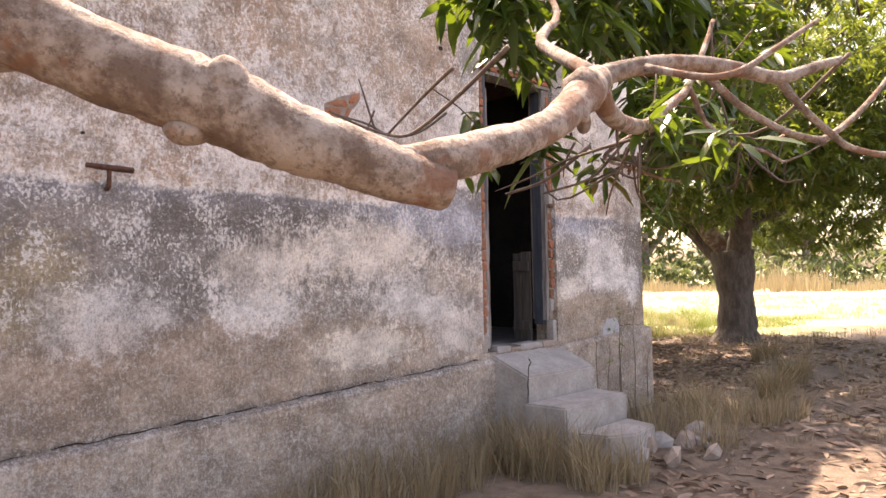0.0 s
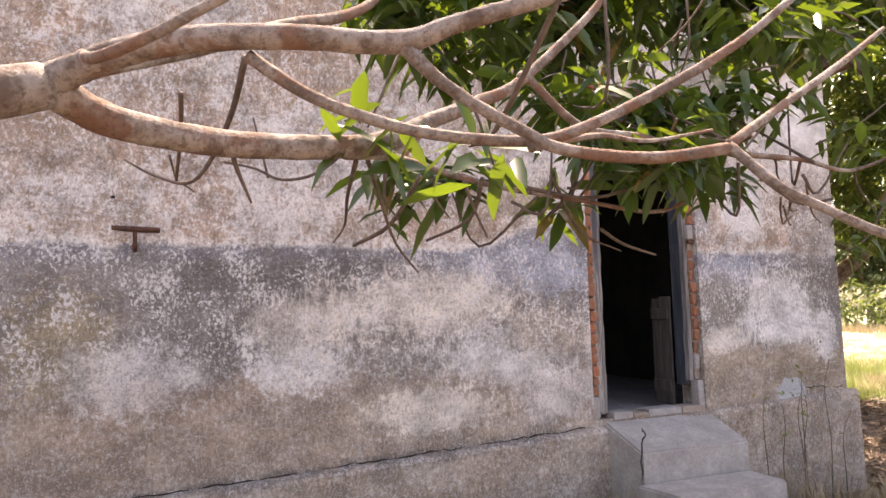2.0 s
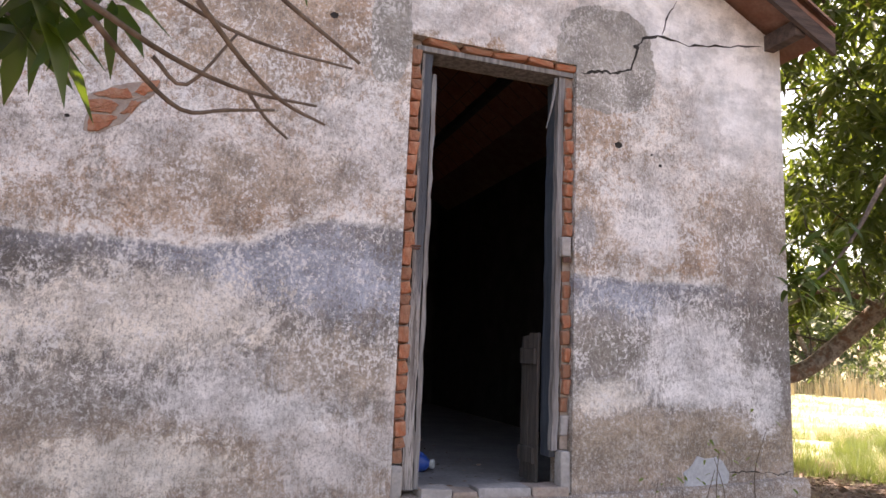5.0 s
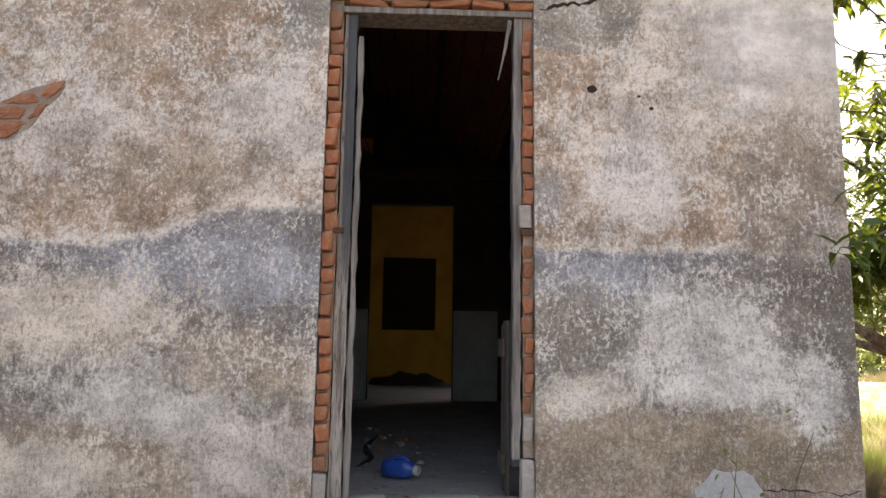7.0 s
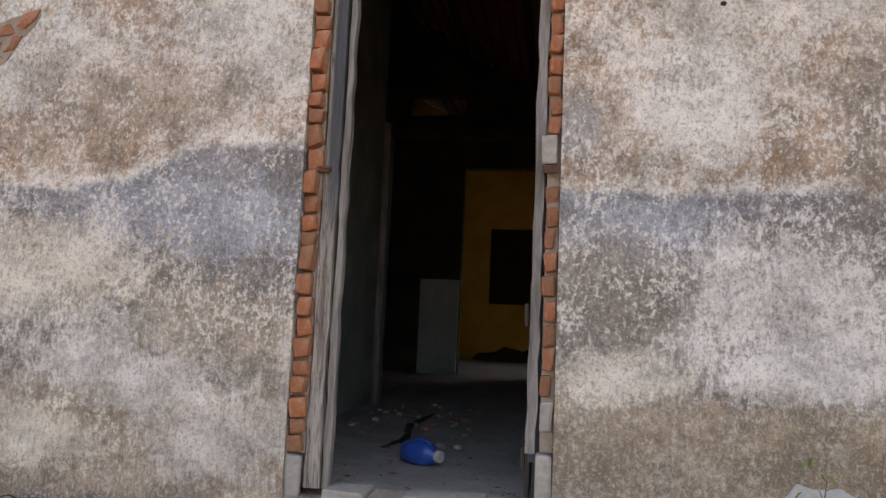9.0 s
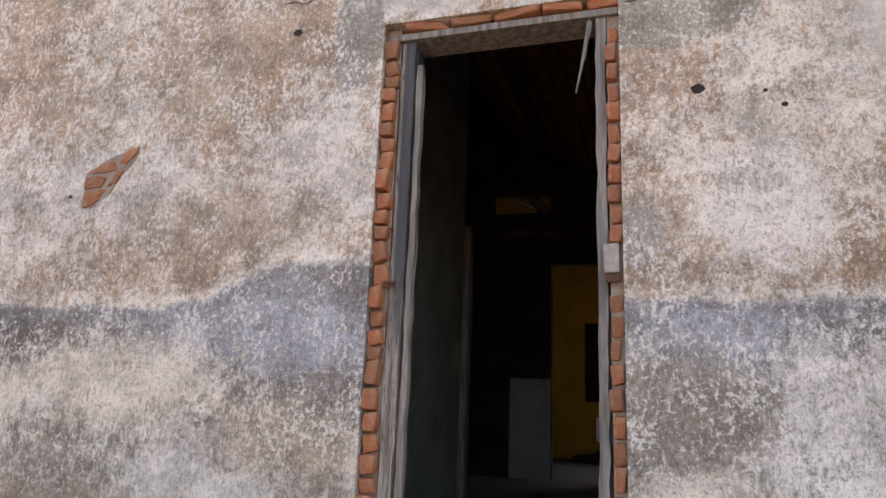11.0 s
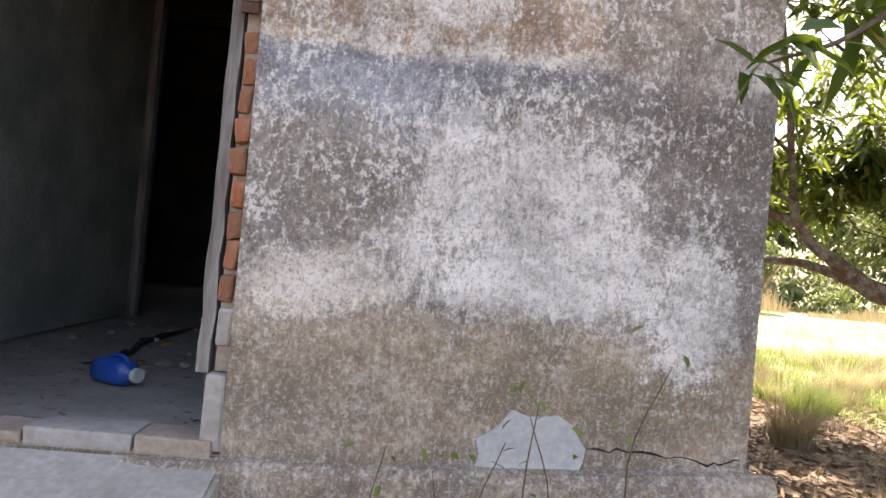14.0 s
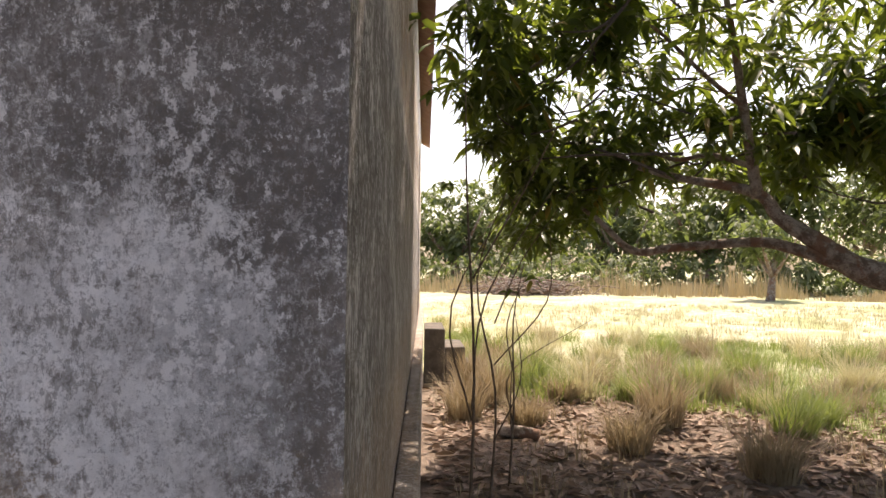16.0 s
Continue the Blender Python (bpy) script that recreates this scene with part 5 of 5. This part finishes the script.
TREE_BLOBS = [
    (8.8, 2.2, 3.3, 3.8, 3.2, 1.7, 1100), (6.2, 1.4, 2.6, 1.6, 1.6, 1.3, 480), (5.2, 4.4, 2.8, 2.0, 1.3, 0.9, 210),
    (3.75, 5.0, 2.1, 0.8, 0.7, 0.9, 110), (10.6, 0.8, 2.2, 2.4, 2.4, 1.2, 650), (7.2, 4.8, 2.7, 1.8, 1.8, 1.1, 210),
    (6.3, 4.2, 1.75, 0.9, 0.7, 0.5, 100), (4.6, 3.2, 3.9, 1.9, 1.9, 0.9, 180), (7.0, 1.5, 4.8, 3.2, 2.6, 1.0, 420), (5.2, 0.6, 3.6, 1.2, 1.2, 1.0, 260),
    (3.9, 2.0, 4.4, 1.3, 1.3, 0.7, 200), (4.9, 4.8, 1.65, 1.3, 0.7, 0.4, 110), (3.55, 4.4, 2.9, 0.8, 0.9, 0.6, 60), (12.5, -0.5, 3.4, 2.6, 2.6, 1.8, 560), (13.0, 1.5, 5.2, 3.2, 3.0, 1.5, 420), (11.0, -2.5, 3.6, 2.6, 2.0, 1.6, 380),
    # clumps at z 4.1-4.6 added, mostly unseen, to shade wall and ground
    (3.6, 5.3, 1.35, 0.5, 0.6, 0.5, 100), (3.2, 3.2, 4.1, 0.9, 1.6, 0.5, 260), (3.0, 1.2, 4.3, 0.8, 1.2, 0.5, 200), (2.95, 4.2, 2.25, 0.3, 0.5, 0.45, 36), (3.2, 4.6, 1.75, 0.35, 0.5, 0.35, 34), (3.6, 4.4, 2.5, 0.6, 0.7, 0.35, 36), (5.7, 4.6, 1.75, 0.55, 0.5, 0.4, 80), (8.0, 0.3, 2.5, 2.0, 1.3, 0.8, 420), (10.5, 0.6, 3.8, 2.2, 2.0, 1.0, 420), (11.5, 1.4, 4.9, 2.4, 2.0, 1.0, 480), (9.6, -0.6, 3.6, 1.6, 1.4, 0.9, 300), (4.2, -0.5, 4.4, 1.6, 1.4, 0.6, 240), (6.5, -2.5, 4.6, 2.2, 1.6, 0.7, 320),
]
mango_tree()


def far_tree(x, y, h, r, seed, lab, mat=None, dens=200):
    z0 = gh(x, y)
    t = thing("small_tree", (x, y, z0), lab, "tree", "trees across the field")
    rs = np.random.RandomState(seed)
    limb("trunk", [(x, y, z0 - 0.1), (x + 0.1, y, z0 + h * 0.2), (x + 0.15, y, z0 + h * 0.45)], [r * 0.10, r * 0.07, r * 0.05], M_BARK, t, 8, 3, 0.08, seed)
    for k in range(4):
        a = 6.28 * k / 4 + rs.uniform(0, 1)
        limb("bough", [(x + 0.12, y, z0 + h * 0.25), (x + 0.4 * r * math.cos(a), y + 0.4 * r * math.sin(a), z0 + h * 0.5), (x + 0.7 * r * math.cos(a), y + 0.7 * r * math.sin(a), z0 + h * 0.75)], [r * 0.05, r * 0.03, r * 0.012], M_BARK, t, 6, 3, 0.08, seed + k)
    blobs = [(x + rs.normal(0, 0.35 * r), y + rs.normal(0, 0.35 * r), z0 + h * rs.uniform(0.5, 0.95), r * 0.6, r * 0.6, h * 0.2, dens // 5) for _ in range(5)]
    tips = canopy_points(blobs, rs)
    b, w, ln, wd, dr = rosettes(tips, 7, rs, 0.05 * h + 0.12)
    leaves("crown", b, w, ln, wd * 1.6, dr, mat or M_BUSH, t, seed)
    return t


far_tree(18.3, 30.5, 4.2, 2.2, 61, "slender pale-trunked small tree at the edge of the field")
rsf = random.Random(77)
for i in range(22):
    a = radians(-25 + 100 * i / 21) + rsf.uniform(-0.03, 0.03)
    d = rsf.uniform(46, 58)
    far_tree(2.5 + d * math.sin(a), d * math.cos(a), rsf.uniform(6.0, 10.0), rsf.uniform(3.5, 5.0), 100 + i, "hazy green tree in the wood beyond the field", None, 420)


def scrub_band():
    """Dense scrub and reeds along the far side of the field."""
    rs = np.random.RandomState(91)
    n = 4200
    a = np.radians(rs.uniform(-30, 85, n))
    d = rs.uniform(41, 52, n)
    x, y = 2.5 + d * np.sin(a), d * np.cos(a)
    z = np.array([gh(p, q) for p, q in zip(x, y)]) + rs.uniform(0.1, 4.6, n) * (0.35 + 0.65 * (d - 41) / 11)
    b, w, ln, wd, dr = rosettes(np.stack([x, y, z], 1), 11, rs, 0.42)
    tagged(leaves("scrub", b, w, ln, wd * 1.4, dr, M_BUSH, None, 9), "dense dusty green scrub beyond the field", "scrub")
    n = 700
    a = np.radians(rs.uniform(-30, 85, n))
    d = rs.uniform(36.0, 43, n)
    x, y = 2.5 + d * np.sin(a), d * np.cos(a)
    c = np.stack([x, y, [gh(p, q) for p, q in zip(x, y)]], 1)
    tagged(grass("reeds", c, 24, rs.uniform(0.5, 1.3, n) * (1.0 + 0.8 * np.sin(9 * a) * np.sin(23 * a + 1)), 0.5, M_REED, None, 12, 0.02, 0.3), "tall dry reeds along the edge of the field", "reeds")


scrub_band()

# ---- grasses ----
def spread(n, x0, x1, y0, y1, rs, keep):
    out = []
    while len(out) < n:
        x, y = rs.uniform(x0, x1), rs.uniform(y0, y1)
        if keep(x, y):
            out.append((x, y, gh(x, y) - 0.01))
    return np.array(out)


def meadow():
    rs = np.random.RandomState(33)
    field = lambda x, y: 0.75 * y + 0.45 * x > 8.2 and not (-7 < x < 2.7 and 0 < y < 11.5)
    c = spread(2600, 2.7, 30, -2, 26, rs, field)
    tagged(grass("field_grass", c, 16, rs.uniform(0.10, 0.28, len(c)), 0.16, M_STRAW, None, 34, 0.006, 0.7), "sunlit straw-coloured field grass", "grass")
    c = spread(1500, 3.2, 18, 2.5, 17, rs, lambda x, y: 6.6 < 0.75 * y + 0.45 * x < 11.5 + 2.5 * math.sin(x))
    tagged(grass("green_grass", c, 22, rs.uniform(0.08, 0.22, len(c)), 0.22, M_GREEN, None, 35, 0.005, 1.2), "bright green grass at the sunny edge of the shade", "grass")
    for k, (m, cnt) in enumerate(((M_STRAW, 60), (M_GREEN, 95), (M_DRY, 45))):
        c = spread(cnt, 2.8, 16, 3.5, 15, rs, lambda x, y: 6.6 < 0.75 * y + 0.45 * x < 12.5)
        tagged(grass("rough_grass", c, 150, rs.uniform(0.2, 0.5, cnt), rs.uniform(0.12, 0.3, cnt), m, None, 400 + k, 0.005, 1.1), "rough uneven grass where the shade meets the field", "grass")
    # larger rounded tussocks
    for k, (x, y, h, m) in enumerate(TUSSOCKS):
        z = gh(x, y)
        t = thing("grass_tussock", (x, y, z), "arching tussock of long dry and green grass", "grass", "tussocks by the field")
        grass("tuft", [(x, y, z - 0.02)], 420, h, 0.16, m, t, 200 + k, 0.005, 1.0)
    # dry grass along the foot of the wall and the steps
    c = spread(70, -2.2, -0.05, -0.75, -0.1, rs, lambda x, y: True)
    tagged(grass("dry_grass", c, 26, rs.uniform(0.25, 0.5, len(c)), 0.10, M_DRY, None, 36, 0.004, 0.9), "tall dry grass at the foot of the wall", "grass")
    c = spread(60, 0.95, 2.9, -1.5, -0.1, rs, lambda x, y: True)
    tagged(grass("dry_grass", c, 26, rs.uniform(0.22, 0.5, len(c)), 0.11, M_DRY, None, 37, 0.004, 0.9), "tall dry grass beside the steps", "grass")
    c = spread(45, -0.5, 0.15, -1.4, -0.4, rs, lambda x, y: True)
    tagged(grass("dry_grass", c, 30, rs.uniform(0.22, 0.5, len(c)), 0.09, M_DRY, None, 38, 0.004, 0.9), "dry yellow grass leaning over the broken steps", "grass")
    c = spread(420, 1.0, 13, -4, 7, rs, lambda x, y: 0.75 * y + 0.45 * x < 8.0 and not (x < 2.7 and y > -1.3))
    tagged(grass("thin_grass", c, 14, rs.uniform(0.08, 0.3, len(c)), 0.12, M_DRY, None, 39, 0.004, 0.9), "thin dry grass on the shaded ground", "grass")


TUSSOCKS = [(4.6, 5.2, 0.55, M_DRY), (3.3, 6.6, 0.5, M_DRY), (3.9, 8.2, 0.5, M_GREEN), (5.6, 6.9, 0.5, M_GREEN), (6.6, 8.0, 0.55, M_GREEN), (4.9, 3.9, 0.45, M_DRY),
            (5.2, 9.3, 0.5, M_STRAW), (7.6, 7.2, 0.5, M_STRAW), (6.2, 5.6, 0.4, M_GREEN), (4.0, 6.4, 0.3, M_DRY), (8.6, 8.8, 0.5, M_GREEN), (3.1, 7.6, 0.5, M_DRY),
            (5.0, -0.6, 0.45, M_DRY), (3.6, -0.9, 0.4, M_DRY), (6.4, 0.3, 0.4, M_DRY),
            (2.95, 5.9, 0.45, M_DRY), (3.5, 5.6, 0.32, M_DRY), (4.15, 4.6, 0.4, M_DRY), (4.7, 6.3, 0.4, M_GREEN), (5.6, 4.9, 0.4, M_GREEN), (3.8, 7.3, 0.45, M_GREEN), (4.6, 8.0, 0.45, M_STRAW)]
meadow()


def litter():
    rs = np.random.RandomState(55)
    c = np.concatenate([np.stack([rs.uniform(2.4, 8, 13000), rs.uniform(0, 8.5, 13000)], 1), np.stack([rs.uniform(-0.5, 11, 11000), rs.uniform(-4, 4, 11000)], 1)])
    c = c[0.75 * c[:, 1] + 0.45 * c[:, 0] < 8.6]
    c = c[~((c[:, 0] < 2.6) & (c[:, 1] > -1.2))]
    n = len(c)
    b = np.stack([c[:, 0], c[:, 1], [gh(x, y) + 0.008 for x, y in c]], 1)
    a = rs.uniform(0, 6.28, n)
    w = np.stack([np.cos(a), np.sin(a), rs.normal(0.08, 0.15, n)], 1)
    tagged(leaves("fallen_leaves", b, w, rs.uniform(0.06, 0.15, n), rs.uniform(0.02, 0.045, n), rs.uniform(-0.1, 0.15, n), M_LITTER, None, 56), "brown fallen mango leaves strewn on the ground", "leaf litter")


litter()


def wall_weeds():
    rs = np.random.RandomState(71)
    for k, (x, y, h, lv) in enumerate(WEEDS):
        z = gh(x, y)
        p = thing("weed", (x, y, z), "thin weed with sparse small leaves growing by the wall", "plant", "weeds along the wall")
        top = z + h
        pts = [(x, y, z - 0.05), (x + rs.normal(0, 0.02), y + 0.01, z + h * 0.4), (x + rs.normal(0, 0.03), y, z + h * 0.75), (x + rs.normal(0.02, 0.04), y, top)]
        limb("stem", pts, [0.005, 0.004, 0.003, 0.0015], M_STEM, p, 5, 4, 0.05, k)
        b = np.array([pts[2 if rs.uniform() < 0.6 else 3] for _ in range(lv)]) + rs.normal(0, 0.05, (lv, 3)) * np.array([1, 0.5, 1.6])
        a = rs.uniform(0, 6.28, lv)
        for i in range(lv):
            V, q = leaf_blades(b[i:i + 1] - np.array(p.location), np.array([[math.cos(a[i]), math.sin(a[i]), -0.2]]), np.array([rs.uniform(0.03, 0.06)]), np.array([rs.uniform(0.012, 0.02)]), np.array([0.3]), rs)
            mesh_of("leaf", V[0], [tuple(int(j) for j in f if j >= 0) for f in q], M_GREEN, p)


WEEDS = [(1.42, -0.12, 0.85, 6), (1.55, -0.15, 0.8, 7), (1.80, -0.12, 1.0, 9), (1.84, -0.10, 0.95, 8), (2.08, -0.10, 1.12, 5), (1.68, -0.2, 0.9, 4), (2.0, -0.3, 0.7, 4)]
wall_weeds()


def shrubs_at_corner():
    """Bare thin shrubs beside the side wall."""
    for k, (x, y, h, s) in enumerate(((2.75, 2.4, 2.6, 0.2), (2.95, 3.4, 1.9, 0.5), (3.1, 3.7, 1.5, 0.7))):
        z = gh(x, y)
        p = thing("bare_shrub", (x, y, z), "thin bare shrub with a few small leaves beside the side wall", "shrub")
        rs = np.random.RandomState(300 + k)
        top = np.array([x + rs.normal(0.05, 0.05), y, z + h])
        limb("stem", [(x, y, z - 0.05), (x + 0.03, y, z + h * 0.35), (x + rs.normal(0, 0.05), y, z + h * 0.7), top], [0.009, 0.007, 0.005, 0.002], M_STEM, p, 6, 4, 0.05, k)
        for j in range(3):
            q0 = np.array([x + 0.02, y, z + h * rs.uniform(0.1, 0.6)])
            limb("stem", [q0, q0 + (rs.normal(0.05, 0.15), rs.normal(0, 0.1), h * 0.2), q0 + (rs.normal(0.12, 0.22), rs.normal(0, 0.15), h * 0.42)], [0.005, 0.004, 0.0015], M_STEM, p, 5, 4, 0.05, 9 * k + j)
        tips = top + rs.normal(0, 0.16, (7, 3))
        b, w, ln, wd, dr = rosettes(tips, 5, rs, 0.07)
        leaves("leaves", b, w, ln, wd * 1.8, dr, M_LEAF2, p, k)


shrubs_at_corner()


def side_steps():
    s = thing("side_steps", (2.75, 8.0, GZ), "small cement steps at the side door of the house", "steps")
    # shade on these steps is put into their dark cement colour
    part("step", box(-0.2, 0.05, -0.3, 0.7, -0.1, 0.66, 0.02, 0.01), M_CEMDIM, s)
    part("step", box(0.055, 0.3, -0.3, 0.7, -0.1, 0.44, 0.02, 0.01), M_CEMDIM, s)
    part("step", box(0.305, 0.55, -0.3, 0.7, -0.1, 0.2, 0.02, 0.01), M_CEMDIM, s)


side_steps()


def brush_pile():
    p = thing("brush_pile", (8.2, 36.0, gh(8.2, 36)), "grey heap of cut brushwood on the field", "brush pile")
    rs = np.random.RandomState(5)
    lines = []
    for i in range(420):
        a = rs.uniform(0, 6.28)
        c = np.array([8.2 + rs.normal(0, 1.3), 36 + rs.normal(0, 0.8), p.location.z + abs(rs.normal(0, 0.32))])
        d = np.array([math.cos(a), math.sin(a), rs.normal(0, 0.25)]) * rs.uniform(0.4, 1.1)
        lines.append(([c - d, c + rs.normal(0, 0.1, 3), c + d], [0.02, 0.03, 0.01]))
    joined_tubes("brushwood", lines, M_BARK, p, 4, 2, "stuff")


brush_pile()
lg = thing("log", (3.33, 5.0, gh(3.33, 5.0)), "short grey broken log on the leaf litter", "log")
limb("wood", [(3.18, 5.05, gh(3.33, 5.0) + 0.05), (3.33, 5.0, gh(3.33, 5.0) + 0.06), (3.50, 4.93, gh(3.33, 5.0) + 0.05)], [0.05, 0.055, 0.045], M_BARK, lg, 10, 3, 0.1, 4)


def hanging_twig():
    """The leafy twig that hangs in front of the wall's corner."""
    t = thing("leafy_twig", (2.3, -0.28, 1.2), "dark green mango twig hanging by the wall corner", "branch")
    rs = np.random.RandomState(88)
    limb("twig", [(5.2, 0.6, 3.3), (3.6, 0.1, 2.2), (2.9, -0.15, 1.6), (2.55, -0.22, 1.3), (2.31, -0.24, 1.19)], [0.03, 0.02, 0.012, 0.008, 0.004], M_TWIG, t, 6, 4, 0.05, 2)
    tips = np.array(TWIG_TIPS)
    b, w, ln, wd, dr = rosettes(tips, 9, rs, 0.16)
    leaves("leaves", b, w, ln, wd, dr, M_LEAF, t, 7, "")


TWIG_TIPS = [(2.31, -0.24, 1.17), (2.40, -0.22, 1.26), (2.55, -0.2, 1.34), (2.7, -0.15, 1.48), (2.62, -0.1, 1.5), (2.85, -0.1, 1.62)]
hanging_twig()
